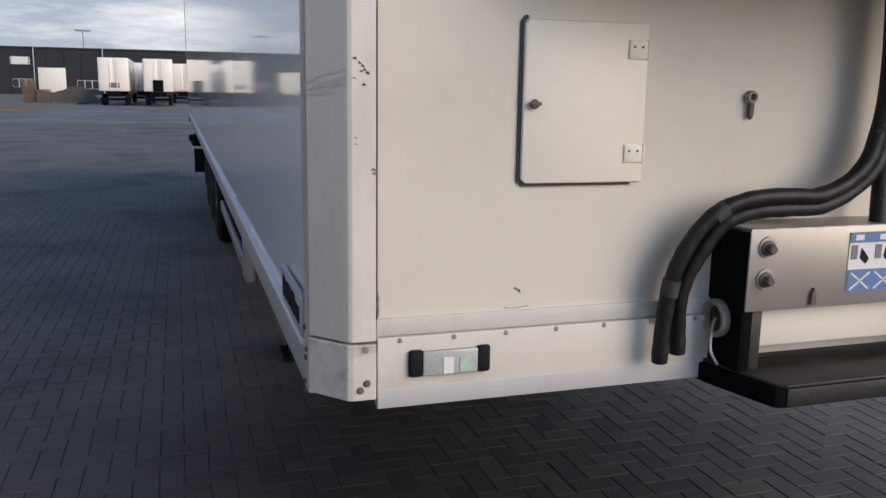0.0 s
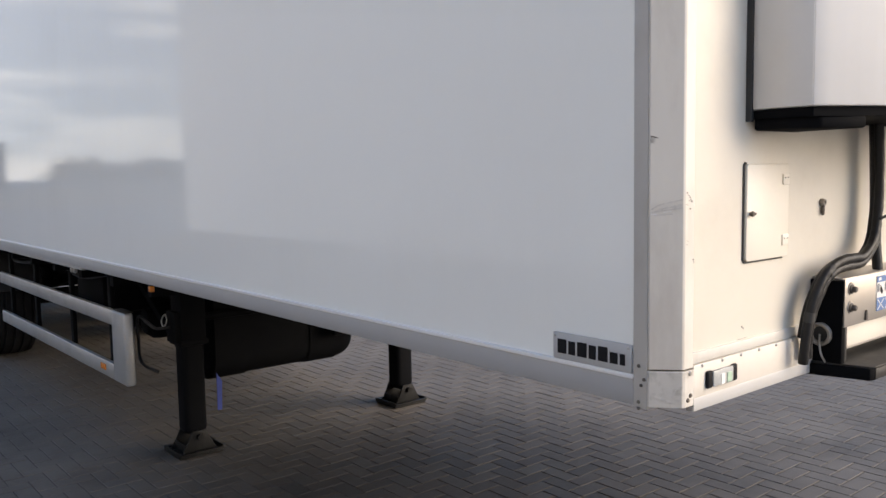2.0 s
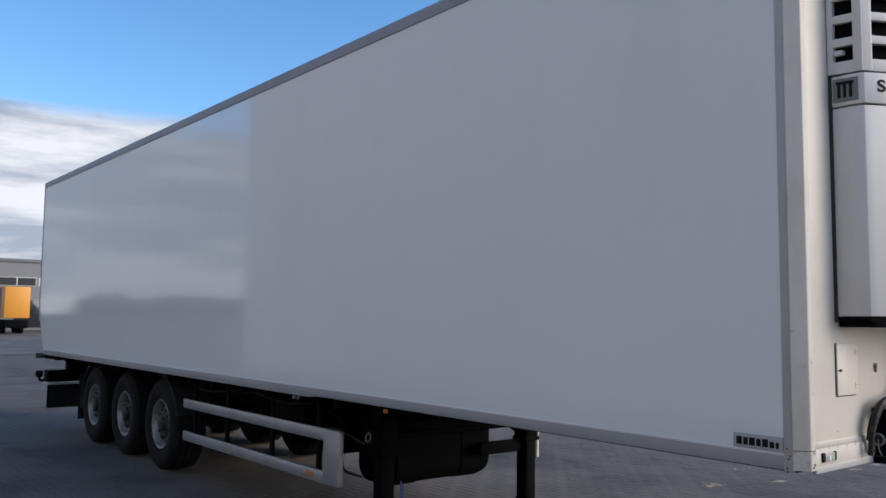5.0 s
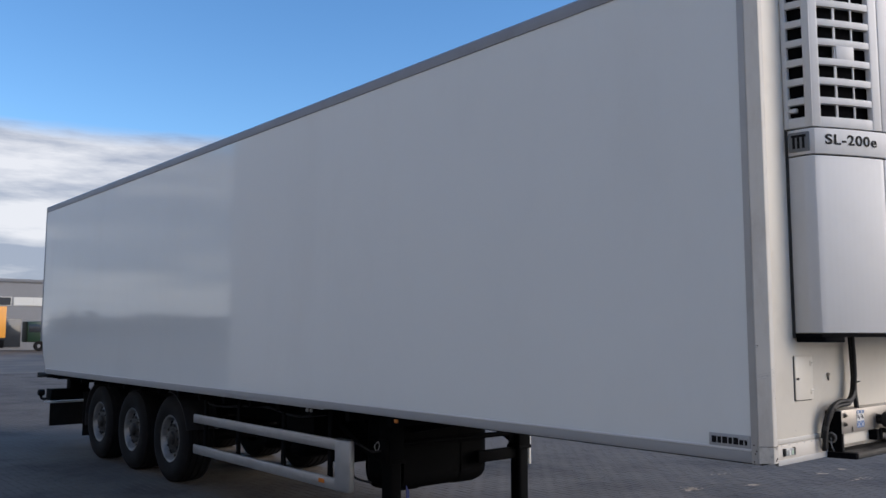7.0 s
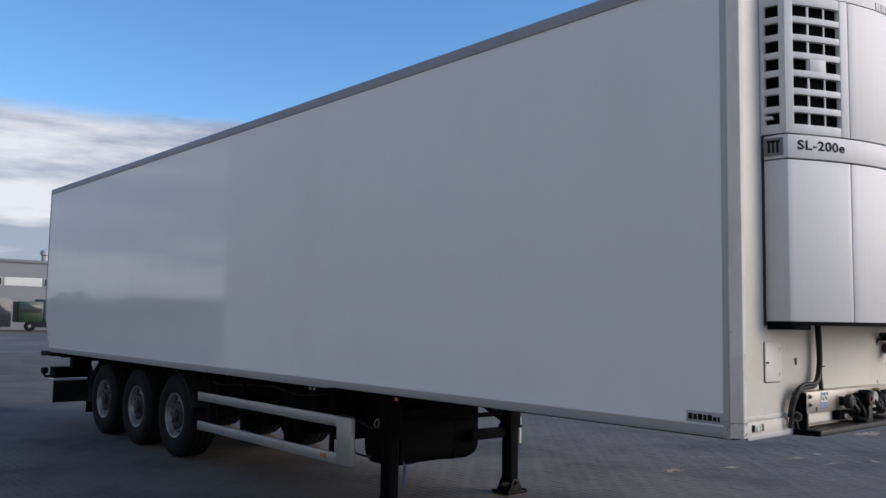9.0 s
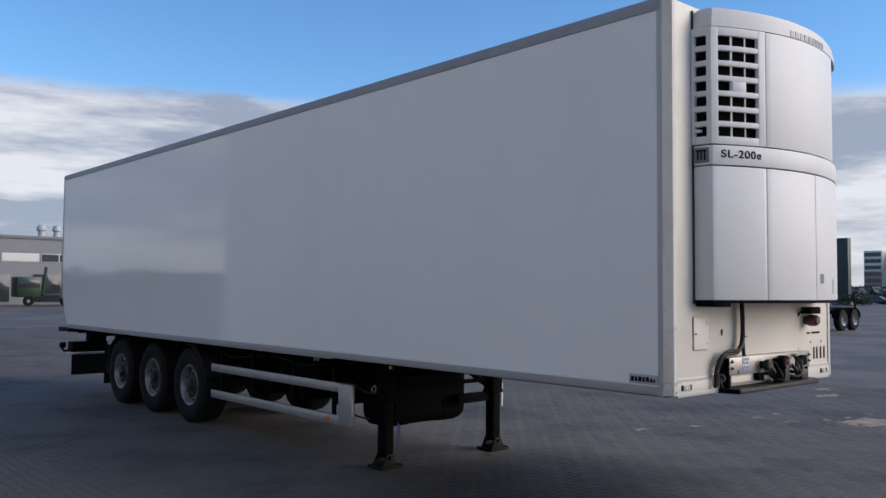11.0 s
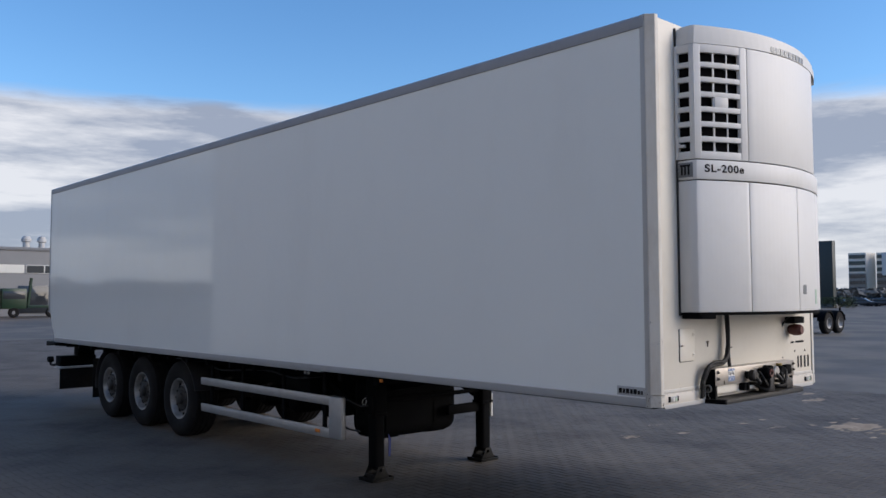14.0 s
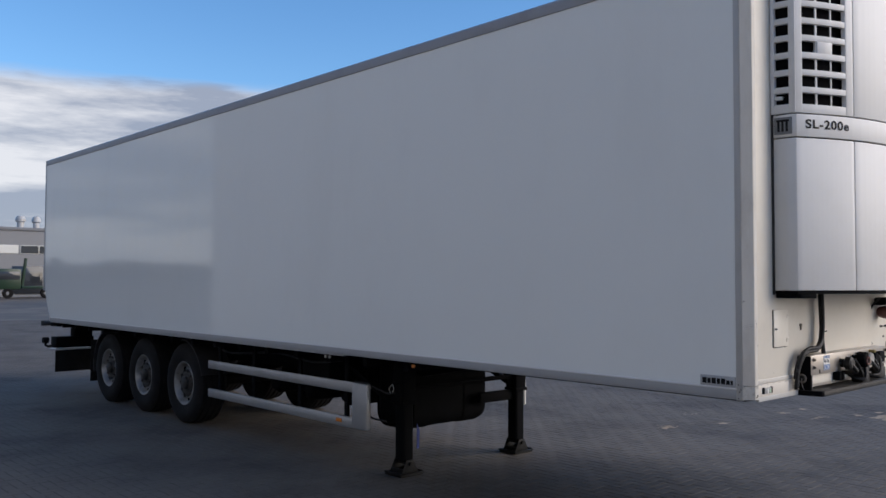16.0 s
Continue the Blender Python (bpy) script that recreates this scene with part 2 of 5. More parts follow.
YARD = material("yard_paving_far", (0.096, 0.086, 0.074), 0.68, spec=0.36, grain=0.35, grain_scale=1.6, stain=0.6, stain_col=(0.22, 0.185, 0.14), stain_scale=0.22, stain_lo=0.40, stain_hi=0.62, bump=0.15, bump_scale=12, rough_var=0.1)
CLAD = material("dark_cladding", (0.026, 0.028, 0.033), 0.7, spec=0.2, grain=0.1, grain_scale=1.0)
TOTEM = material("dark_green_panel", (0.030, 0.040, 0.038), 0.5, grain=0.1, grain_scale=1.0)
CLADG = material("grey_cladding", (0.20, 0.205, 0.215), 0.5, grain=0.06, grain_scale=0.8, stain=0.15, stain_scale=0.3)
CLADL = material("light_grey_cladding", (0.44, 0.44, 0.435), 0.45, grain=0.04, grain_scale=0.6, stain=0.1, stain_scale=0.2)
CLADB = material("pale_grey_cladding", (0.47, 0.48, 0.485), 0.5, grain=0.05, grain_scale=0.5, stain=0.15, stain_col=(0.38, 0.385, 0.39), stain_scale=0.15)
GLASS = material("window_glass_dark", (0.03, 0.034, 0.04), 0.08)
BLIND = material("white_blind", (0.62, 0.62, 0.58), 0.5)
WHITE = material("white_trailer_panel", (0.74, 0.695, 0.61), 0.3, grain=0.03, grain_scale=1.0, stain=0.1, stain_scale=0.8)
ORANGE = material("orange_tarpaulin", (0.70, 0.30, 0.03), 0.45, grain=0.06, grain_scale=2)
BROWN = material("brown_timber", (0.16, 0.10, 0.06), 0.7, grain=0.3, grain_scale=6)
GRASS = material("rough_grass", (0.13, 0.105, 0.065), 0.9, grain=0.4, grain_scale=8)
LEAF = material("dark_leaf", (0.035, 0.055, 0.02), 0.7, per_island=0.5)
# paler than LEAF: distance haze is mixed into the far trees' colour
FARLEAF = material("hazed_far_leaf", (0.15, 0.145, 0.13), 0.8, per_island=0.4)
GREENT = material("green_truck_paint", (0.012, 0.035, 0.018), 0.35, grain=0.1, grain_scale=4)
CARBLUE = material("dark_blue_car_paint", (0.02, 0.03, 0.08), 0.2)
CARGREY = material("dark_grey_car_paint", (0.05, 0.05, 0.055), 0.2)


# ---- mesh helpers ----
def thing(name, at, label, category, group="", kind=""):
    ob = new(name)
    ob.location = at
    ob.empty_display_size = 0.3
    return tagged(ob, label, category, group, kind)


def base_of(ob):
    """The place in the world of a thing that lies under ob."""
    return ob.matrix_basis.translation + (base_of(ob.parent) if ob.parent else Vector())


DATUM = Vector((0, 0, 0))                          # where a layout's own zero lies in the world


def part(name, bm, mat, parent=None, label="", smooth=True, kind=""):
    """One mesh object, its corners given in metres from DATUM, under a thing or a part."""
    me = bpy.data.meshes.new(name)
    if parent:
        bmesh.ops.translate(bm, verts=bm.verts, vec=DATUM - base_of(parent))
    bm.normal_update()
    bm.to_mesh(me)
    bm.free()
    for m in mat if isinstance(mat, (list, tuple)) else (mat,):
        me.materials.append(m)
    if smooth:
        me.polygons.foreach_set("use_smooth", [True] * len(me.polygons))
        me.set_sharp_from_angle(angle=radians(28))
    ob = new(name, me)
    ob.parent = parent
    return tagged(ob, label, kind=kind)


def box(x0, x1, y0, y1, z0, z1, bevel=0.0, bm=None, seg=2):
    """A box, its edges rounded by bevel, added to bm."""
    own = bmesh.new()
    bmesh.ops.create_cube(own, size=1.0)
    for v in own.verts:
        v.co = (x0 + (v.co.x + 0.5) * (x1 - x0), y0 + (v.co.y + 0.5) * (y1 - y0), z0 + (v.co.z + 0.5) * (z1 - z0))
    if bevel:
        bmesh.ops.bevel(own, geom=own.edges[:], offset=bevel, segments=seg, profile=0.5, affect="EDGES")
    return merge(bm, own)


def merge(bm, own):
    if bm is None:
        return own
    me = bpy.data.meshes.new("tmp")
    own.to_mesh(me)
    own.free()
    bm.from_mesh(me)
    bpy.data.meshes.remove(me)
    return bm


def prism(outline, axis, a, b, bevel=0.0, bm=None):
    """A flat outline of (u, v) pulled along an axis from a to b. x: (y, z); y: (x, z); z: (x, y)."""
    own = bmesh.new()
    put = {"x": lambda u, v, w: (w, u, v), "y": lambda u, v, w: (u, w, v), "z": lambda u, v, w: (u, v, w)}[axis]
    lo = [own.verts.new(put(u, v, a)) for u, v in outline]
    hi = [own.verts.new(put(u, v, b)) for u, v in outline]
    own.faces.new(lo)
    own.faces.new(hi)
    for i in range(len(lo)):
        j = (i + 1) % len(lo)
        own.faces.new((lo[i], lo[j], hi[j], hi[i]))
    bmesh.ops.recalc_face_normals(own, faces=own.faces[:])
    if bevel:
        bmesh.ops.bevel(own, geom=own.edges[:], offset=bevel, segments=2, profile=0.5, affect="EDGES")
    return merge(bm, own)


def lathe(profile, centre, axis="x", steps=40, bm=None):
    """A profile of (radius, along) turned round an axis through centre."""
    own = bmesh.new()
    rings = []
    for k in range(steps):
        a = 2 * math.pi * k / steps
        ring = []
        for r, w in profile:
            u, v = r * math.cos(a), r * math.sin(a)
            p = {"x": (w, u, v), "y": (u, w, v), "z": (u, v, w)}[axis]
            ring.append(own.verts.new(Vector(centre) + Vector(p)))
        rings.append(ring)
    for k in range(steps):
        r0, r1 = rings[k], rings[(k + 1) % steps]
        for i in range(len(profile) - 1):
            own.faces.new((r0[i], r0[i + 1], r1[i + 1], r1[i]))
    bmesh.ops.remove_doubles(own, verts=own.verts[:], dist=1e-5)
    bmesh.ops.recalc_face_normals(own, faces=own.faces[:])
    return merge(bm, own)


def rod(p, q, r, bm=None, steps=10, r2=None):
    """A round bar from p to q."""
    p, q = Vector(p), Vector(q)
    own = bmesh.new()
    bmesh.ops.create_cone(own, cap_ends=True, segments=steps, radius1=r, radius2=r if r2 is None else r2, depth=(q - p).length)
    bmesh.ops.transform(own, verts=own.verts[:], matrix=Matrix.Translation((p + q) / 2) @ (q - p).to_track_quat("Z", "Y").to_matrix().to_4x4())
    return merge(bm, own)


def bar(p, q, wide, high, bm=None, bevel=0.0):
    """A square bar from p to q."""
    p, q = Vector(p), Vector(q)
    own = bmesh.new()
    bmesh.ops.create_cube(own, size=1.0)
    bmesh.ops.scale(own, verts=own.verts[:], vec=(wide, high, (q - p).length))
    if bevel:
        bmesh.ops.bevel(own, geom=own.edges[:], offset=bevel, segments=2, profile=0.5, affect="EDGES")
    bmesh.ops.transform(own, verts=own.verts[:], matrix=Matrix.Translation((p + q) / 2) @ (q - p).to_track_quat("Z", "Y").to_matrix().to_4x4())
    return merge(bm, own)


def smooth_line(points, per=8):
    """A Catmull-Rom line through points."""
    pts = [Vector(p) for p in points]
    pts = [2 * pts[0] - pts[1], *pts, 2 * pts[-1] - pts[-2]]
    out = []
    for a, b, c, d in zip(pts, pts[1:], pts[2:], pts[3:]):
        for k in range(per):
            t = k / per
            out.append(0.5 * (2 * b + (c - a) * t + (2 * a - 5 * b + 4 * c - d) * t * t + (3 * b - a - 3 * c + d) * t ** 3))
    return [*out, pts[-2]]


def tube(points, r, bm=None, steps=10, per=8):
    """A hose through points; r may be a function of how far along it is."""
    line = smooth_line(points, per)
    own = bmesh.new()
    rings, side = [], None
    for i, p in enumerate(line):
        way = (line[min(i + 1, len(line) - 1)] - line[max(i - 1, 0)]).normalized()
        side = way.orthogonal().normalized() if side is None else (side - way * side.dot(way)).normalized()
        up = way.cross(side)
        rad = r(i / (len(line) - 1)) if callable(r) else r
        rings.append([own.verts.new(p + rad * (math.cos(2 * math.pi * k / steps) * side + math.sin(2 * math.pi * k / steps) * up)) for k in range(steps)])
    for a, b in zip(rings, rings[1:]):
        for k in range(steps):
            own.faces.new((a[k], a[(k + 1) % steps], b[(k + 1) % steps], b[k]))
    own.faces.new(rings[0][::-1])
    own.faces.new(rings[-1])
    bmesh.ops.recalc_face_normals(own, faces=own.faces[:])
    return merge(bm, own)


def lettering(text, size, m, mat, parent, depth=0.0015):
    """Built-in-font words as one thin mesh, laid by the matrix m (world)."""
    cu = bpy.data.curves.new("words", "FONT")
    cu.body, cu.size, cu.extrude, cu.align_x = text, size, depth, "LEFT"
    cu.offset, cu.space_character = size * 0.019, 1.12
    tmp = new("words", cu)
    me = bpy.data.meshes.new_from_object(tmp.evaluated_get(bpy.context.evaluated_depsgraph_get()))
    bpy.data.objects.remove(tmp)
    bpy.data.curves.remove(cu)
    bm = bmesh.new()
    bm.from_mesh(me)
    bpy.data.meshes.remove(me)
    bmesh.ops.transform(bm, verts=bm.verts[:], matrix=m)
    return part("lettering", bm, mat, parent, "black lettering", smooth=False)

# ---- ground ----
ground_bm = bmesh.new()
bmesh.ops.create_grid(ground_bm, x_segments=60, y_segments=60, size=1500)
for v in ground_bm.verts:
    v.co.z = -0.012
ground = tagged(part("ground", ground_bm, YARD, None, "wide dark grey paved yard reaching the horizon", smooth=False, kind="structure"), category="yard")

PX0, PX1, PY0, PY1 = -9.8, 13.0, -4.0, 40.0     # stretch laid with single pavers
NEAR = (0.75, -0.40)                              # those round the nose, each its own piece


def herringbone(x0, x1, y0, y1, wide=0.105):
    """Centres and turns of pavers laid in a right-angled herringbone along x and y."""
    out = []
    i0, i1 = int(x0 / wide) - 4, int(x1 / wide) + 4
    j0, j1 = int(y0 / wide) - 4, int(y1 / wide) + 4
    for j in range(j0, j1):
        for i in range(i0, i1):
            k = (i - j) % 4
            if k == 0:
                c = ((i + 1.0) * wide, (j + 0.5) * wide, 0)
            elif k == 3:
                c = ((i + 0.5) * wide, (j + 1.0) * wide, 1)
            else:
                continue
            if x0 < c[0] < x1 and y0 < c[1] < y1:
                out.append(c)
    return out


paving_all = herringbone(PX0, PX1, PY0, PY1)
rng = np.random.default_rng(4)


def paver_corners(long, wide, h, b):
    """Eight corners of a paver with a bevelled top: low ring, top ring."""
    l, w = long / 2, wide / 2
    return np.array([(-l, -w, -b), (l, -w, -b), (l, w, -b), (-l, w, -b), (-l + b, -w + b, 0), (l - b, -w + b, 0), (l - b, w - b, 0), (-l + b, w - b, 0)]) + (0, 0, h)


verts, faces = [], []
quad = [(4, 5, 6, 7), (0, 1, 5, 4), (1, 2, 6, 5), (2, 3, 7, 6), (3, 0, 4, 7)]
near_list = sorted(paving_all, key=lambda c: math.hypot((c[0] - NEAR[0]) * 0.85, c[1] - NEAR[1]) + 0.3 * abs(rng.normal()))[:300]
near_set = set(near_list)
for x, y, turned in paving_all:
    if (x, y, turned) in near_set:
        continue
    c = paver_corners(0.2045, 0.0995, float(np.clip(rng.normal(0, 0.0007), -0.0008, 0.0012)), 0.0030)
    c[4:, 2] += abs(rng.normal(0, 0.0004))
    if turned:
        c = c[:, [1, 0, 2]] * (-1, 1, 1)
    a = rng.normal(0, 0.008)
    c[:, :2] = c[:, :2] @ np.array([[math.cos(a), math.sin(a)], [-math.sin(a), math.cos(a)]])
    n = len(verts)
    verts.extend((c + (x, y, 0)).tolist())
    faces.extend([tuple(n + q for q in f) for f in quad])
pave_me = bpy.data.meshes.new("pavers")
pave_me.from_pydata(verts, [], faces)
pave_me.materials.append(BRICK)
pavement = tagged(new("pavement"), "dark grey herringbone concrete block paving, sandy joints", "paving", kind="structure")
pavers = tagged(new("pavers", pave_me), kind="stuff")
pavers.parent = pavement
joint_bm = box(PX0 + 0.08, PX1 - 0.08, PY0 + 0.08, PY1 - 0.08, -0.0115, -0.0032)
part("joint_sand", joint_bm, SAND, pavement, smooth=False)
one = bpy.data.meshes.new("paver")
one.from_pydata(paver_corners(0.2045, 0.0995, 0, 0.0030).tolist(), [], quad)
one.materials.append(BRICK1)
for x, y, turned in near_list[:300]:
    ob = new("paver", one)
    ob.parent = pavement
    ob.matrix_basis = pose(x, y, float(np.clip(rng.normal(0, 0.0007), -0.0008, 0.0012)), rng.normal(0, 0.12), rng.normal(0, 0.12), 90 * turned + rng.normal(0, 0.4))


# thin spills of pale sand on the paving beside the nose
def sand_spill(cx, cy, rx, ry, blobs, seed):
    r = random.Random(seed)
    vs, fs = [], []
    for k in range(blobs):
        far = abs(r.gauss(0, 0.45))
        a = r.uniform(0, 2 * math.pi)
        x, y = cx + rx * far * math.cos(a), cy + ry * far * math.sin(a)
        size = max(0.02, (0.20 if far < 0.4 else 0.09) * r.uniform(0.35, 1.0) * min(1.0, rx))
        n, m = len(vs), 11
        vs.append((x, y, 0.0034 + 0.00003 * k))
        for j in range(m):
            b = 2 * math.pi * j / m
            q = size * r.uniform(0.55, 1.25)
            vs.append((x + q * math.cos(b), y + q * math.sin(b) * 0.8, 0.0022 + 0.00003 * k))
        fs += [(n, n + 1 + j, n + 1 + (j + 1) % m) for j in range(m)]
    me = bpy.data.meshes.new("sand_spill")
    me.from_pydata(vs, [], fs)
    me.materials.append(DRYSAND)
    return tagged(new("sand_spill", me), "thin spill of pale dry sand on the paving", "sand", "sand spills", kind="stuff")


for k, (cx, cy, rx, ry, blobs) in enumerate(((8.1, 1.85, 1.0, 0.7, 60), (4.83, 3.67, 0.34, 0.13, 16), (5.69, 3.33, 0.25, 0.10, 8), (6.08, 4.05, 0.26, 0.12, 9), (7.2, 3.18, 0.30, 0.15, 11), (7.2, 2.68, 0.30, 0.14, 10), (7.8, 3.20, 0.30, 0.12, 8), (10.9, 3.7, 0.7, 0.25, 26), (11.9, 4.25, 0.5, 0.3, 20))):
    sand_spill(cx, cy, rx, ry, blobs, 20 + k)

# ---- the trailer ----
W, L = 2.6, 13.45
trailer = thing("semi_trailer", (W / 2, 6.5, 0), "white refrigerated semi-trailer parked on its landing legs on paving", "trailer")

# box body
side_out = [(0.07, 1.262), (13.10, 1.262), (13.28, 1.51), (13.40, 1.80), (13.45, 2.20), (13.45, 4.010), (0.07, 4.010)]
part("side_panel", prism(side_out, "x", 0.0, 0.06), GLOSS, trailer, "glossy white side panel mirroring the sky", smooth=False)
part("side_panel", prism(side_out, "x", W - 0.06, W), GLOSS, trailer, smooth=False)
part("roof", box(0.03, W - 0.03, 0.04, 13.44, 4.02, 4.09), GLOSS, trailer, smooth=False)
part("floor", box(0.05, W - 0.05, 0.06, 13.05, 1.19, 1.262), BLACK, trailer, "dark underside", smooth=False)
part("rear_door", box(0.06, W / 2 - 0.005, 13.38, 13.44, 1.72, 4.02, 0.008), GLOSS, trailer)
part("rear_door", box(W / 2 + 0.005, W - 0.06, 13.38, 13.44, 1.72, 4.02, 0.008), GLOSS, trailer)
for x0, x1 in ((-0.007, 0.05), (W - 0.05, W + 0.007)):
    part("bottom_rail", prism([(x0, 1.203), (x1, 1.203), (x1, 1.266), (x0, 1.266)], "y", 0.09, 13.10, 0.004), ALU, trailer, "light aluminium bottom rail")
    part("rail_lip", box(x0 - 0.004, x1, 0.09, 13.10, 1.265, 1.277, 0.003), LIP, trailer)
    part("rail_skirt", box(x0 + 0.004, x1, 4.28, 13.05, 1.188, 1.2025, 0.002), ALU, trailer, "thin light strip under the rail")
    part("roof_rail", prism([(x0 - 0.003, 4.001), (x1, 4.001), (x1, 4.090), (x0 + 0.012, 4.098), (x0 - 0.003, 4.078)], "y", 0.06, 13.455, 0.003), GREYRAIL, trailer, "grey roof edge rail")
for sx, s in ((0.0, 1), (W, -1)):
    # edge strip, chamfered corner post, its lower cap
    part("edge_strip", box(min(sx - s * 0.006, sx + s * 0.03), max(sx - s * 0.006, sx + s * 0.03), 0.053, 0.092, 1.200, 4.096, 0.003), EDGE, trailer, "grey aluminium edge strip")
    out = [(sx + s * u, v) for u, v in ((-0.004, 0.0525), (-0.004, 0.048), (0.044, -0.0065), (0.050, -0.009), (0.084, -0.009), (0.084, 0.052))]
    part("corner_post", prism(out, "z", 1.294, 4.096, 0.0012), POST, trailer, "scuffed white corner post", smooth=False)
    out = [(sx + s * u, v) for u, v in ((-0.006, 0.0525), (-0.006, 0.047), (0.042, -0.009), (0.050, -0.0115), (0.084, -0.0115), (0.084, 0.052))]
    part("post_foot", prism(out, "z", 1.206, 1.2905, 0.0015), FOOT, trailer, "dented grimy white post foot", smooth=False)
    part("rear_corner", box(min(sx, sx + s * 0.05) - 0.004, max(sx, sx + s * 0.05) + 0.004, 13.435, 13.49, 1.74, 4.09, 0.006), GREYRAIL, trailer)
front = part("front_wall", box(0.0845, W - 0.0845, 0.0, 0.06, 1.21, 4.08, 0.004), CREAM, trailer, "cream-white front wall with scuffs")
DATUM = Vector((0, 0, -0.076))
part("seam_strip", box(0.0852, 0.0876, -0.003, 0.004, 1.40, 4.1), SEAM, front)
band = part("kick_band", box(0.0858, W - 0.0858, -0.010, 0.01, 1.274, 1.374, 0.003), KICK, trailer, "beige-white riveted kick band")
part("kick_flange", box(0.0858, W - 0.0858, -0.006, 0.01, 1.376, 1.402, 0.002), POST, band)
part("band_edge", box(0.0858, W - 0.0858, -0.0108, 0.01, 1.266, 1.297, 0.002), EDGE, band)
for k in range(29):
    x = 0.12 + 0.0835 * k
    part("rivet", lathe([(0, -0.0132), (0.0022, -0.013), (0.0038, -0.0108), (0.0038, -0.008)], (x, 0, 1.369), "y", 10), CHROME, band)
for k, (x, z) in enumerate(((0.068, 1.360), (0.070, 1.308), (0.060, 1.298))):
    part("bolt", lathe([(0, -0.0148), (0.004, -0.0146), (0.0056, -0.0125), (0.0056, -0.009)], (x, 0, z), "y", 10), CHROME if k == 0 else RUST, band)
for y, z in ((0.075, 1.29), (0.068, 1.33), (0.075, 1.375), (0.075, 1.275), (0.060, 1.345)):
    part("screw", lathe([(0, -0.010), (0.003, -0.010), (0.0042, -0.008), (0.0042, -0.005)], (0, y, z), "x", 10), RUST, trailer)


DATUM_FRONT = DATUM


def scrape(name, pts, width, mat, parent, plane="y", at=-0.001):
    """A chipped mark as a thin uneven patch on a flat face."""
    r = random.Random(len(pts) * 7 + int(pts[0][0] * 1000))
    up, low = [], []
    line = smooth_line([(u, v, 0) for u, v in pts], 5)
    for p in line:
        w = width * (0.3 + 0.9 * r.random())
        up.append((p.x + r.uniform(-1, 1) * width * 0.3, p.y + w / 2))
        low.append((p.x + r.uniform(-1, 1) * width * 0.3, p.y - w / 2))
    bm = bmesh.new()
    put = (lambda u, v: (u, at, v)) if plane == "y" else (lambda u, v: (-0.0048 + 0.661 * u + at * 0.75, 0.0476 - 0.751 * u + at * 0.66, v)) if plane == "chamfer" else (lambda u, v: (at, u, v))
    a, b = [bm.verts.new(put(*q)) for q in up], [bm.verts.new(put(*q)) for q in low]
    for i in range(len(a) - 1):
        bm.faces.new((a[i], a[i + 1], b[i + 1], b[i]))
    return part(name, bm, mat, parent, smooth=False)


scrape("scrape", [(0.302, 1.436), (0.307, 1.434), (0.312, 1.429)], 0.004, RUST, front)
scrape("scrape", [(0.285, 1.406), (0.300, 1.4045), (0.318, 1.406), (0.326, 1.4065)], 0.0013, RUST, front)
for u, v, w in ((0.052, 1.771, 0.004), (0.059, 1.765, 0.003), (0.063, 1.761, 0.003), (0.061, 1.754, 0.0025), (0.066, 1.756, 0.003), (0.070, 1.752, 0.0045), (0.065, 1.736, 0.004), (0.0515, 1.745, 0.002), (0.0525, 1.664, 0.0018), (0.0525, 1.655, 0.0014), (0.078, 1.620, 0.004), (0.079, 1.614, 0.003)):
    scrape("chip", [(u, v), (u + 0.002, v + 0.001), (u + 0.005, v - 0.001)], w, CHIP, trailer, "y", -0.0095)
scrape("scrape", [(0.0885, 1.405), (0.0895, 1.420), (0.0890, 1.440)], 0.004, RUST, front)

# grey rubbed streaks running level round the chamfer of the post, and bare metal on its foot
DATUM = Vector((0, 0, 0))
for k, (line, w) in enumerate((([(0.004, 1.660), (0.018, 1.6685), (0.040, 1.6742), (0.072, 1.681)], 0.0035), ([(0.003, 1.652), (0.019, 1.6562), (0.049, 1.6598), (0.072, 1.663)], 0.0045), ([(0.019, 1.6600), (0.049, 1.6652), (0.072, 1.669)], 0.006), ([(0.010, 1.646), (0.030, 1.648), (0.050, 1.6495)], 0.004))):
    scrape("scuff", line, w, SCUFF, trailer, "chamfer", 0.0)
# a dent torn into the outer edge of the post
scrape("dent", [(0.0005, 1.8125), (0.005, 1.812), (0.011, 1.8165)], 0.011, SCUFF, trailer, "chamfer", -0.0004)
scrape("dent_edge", [(0.0003, 1.8225), (0.008, 1.8215), (0.017, 1.8190)], 0.0035, CHIP, trailer, "chamfer", -0.0008)
scrape("scuff", [(0.002, 1.6497), (0.008, 1.6490), (0.015, 1.6495)], 0.0025, WHITEP, trailer, "chamfer", -0.0004)
scrape("scuff", [(0.030, 1.6535), (0.040, 1.6545), (0.048, 1.6560)], 0.002, WHITEP, trailer, "chamfer", -0.0004)
for line, w in (([(0.006, 1.238), (0.028, 1.2265), (0.050, 1.2215), (0.066, 1.2225)], 0.010), ([(0.050, 1.232), (0.058, 1.245), (0.066, 1.262)], 0.008)):
    scrape("scuff", line, w, SCUFF, trailer, "chamfer", -0.0030)
DATUM = DATUM_FRONT

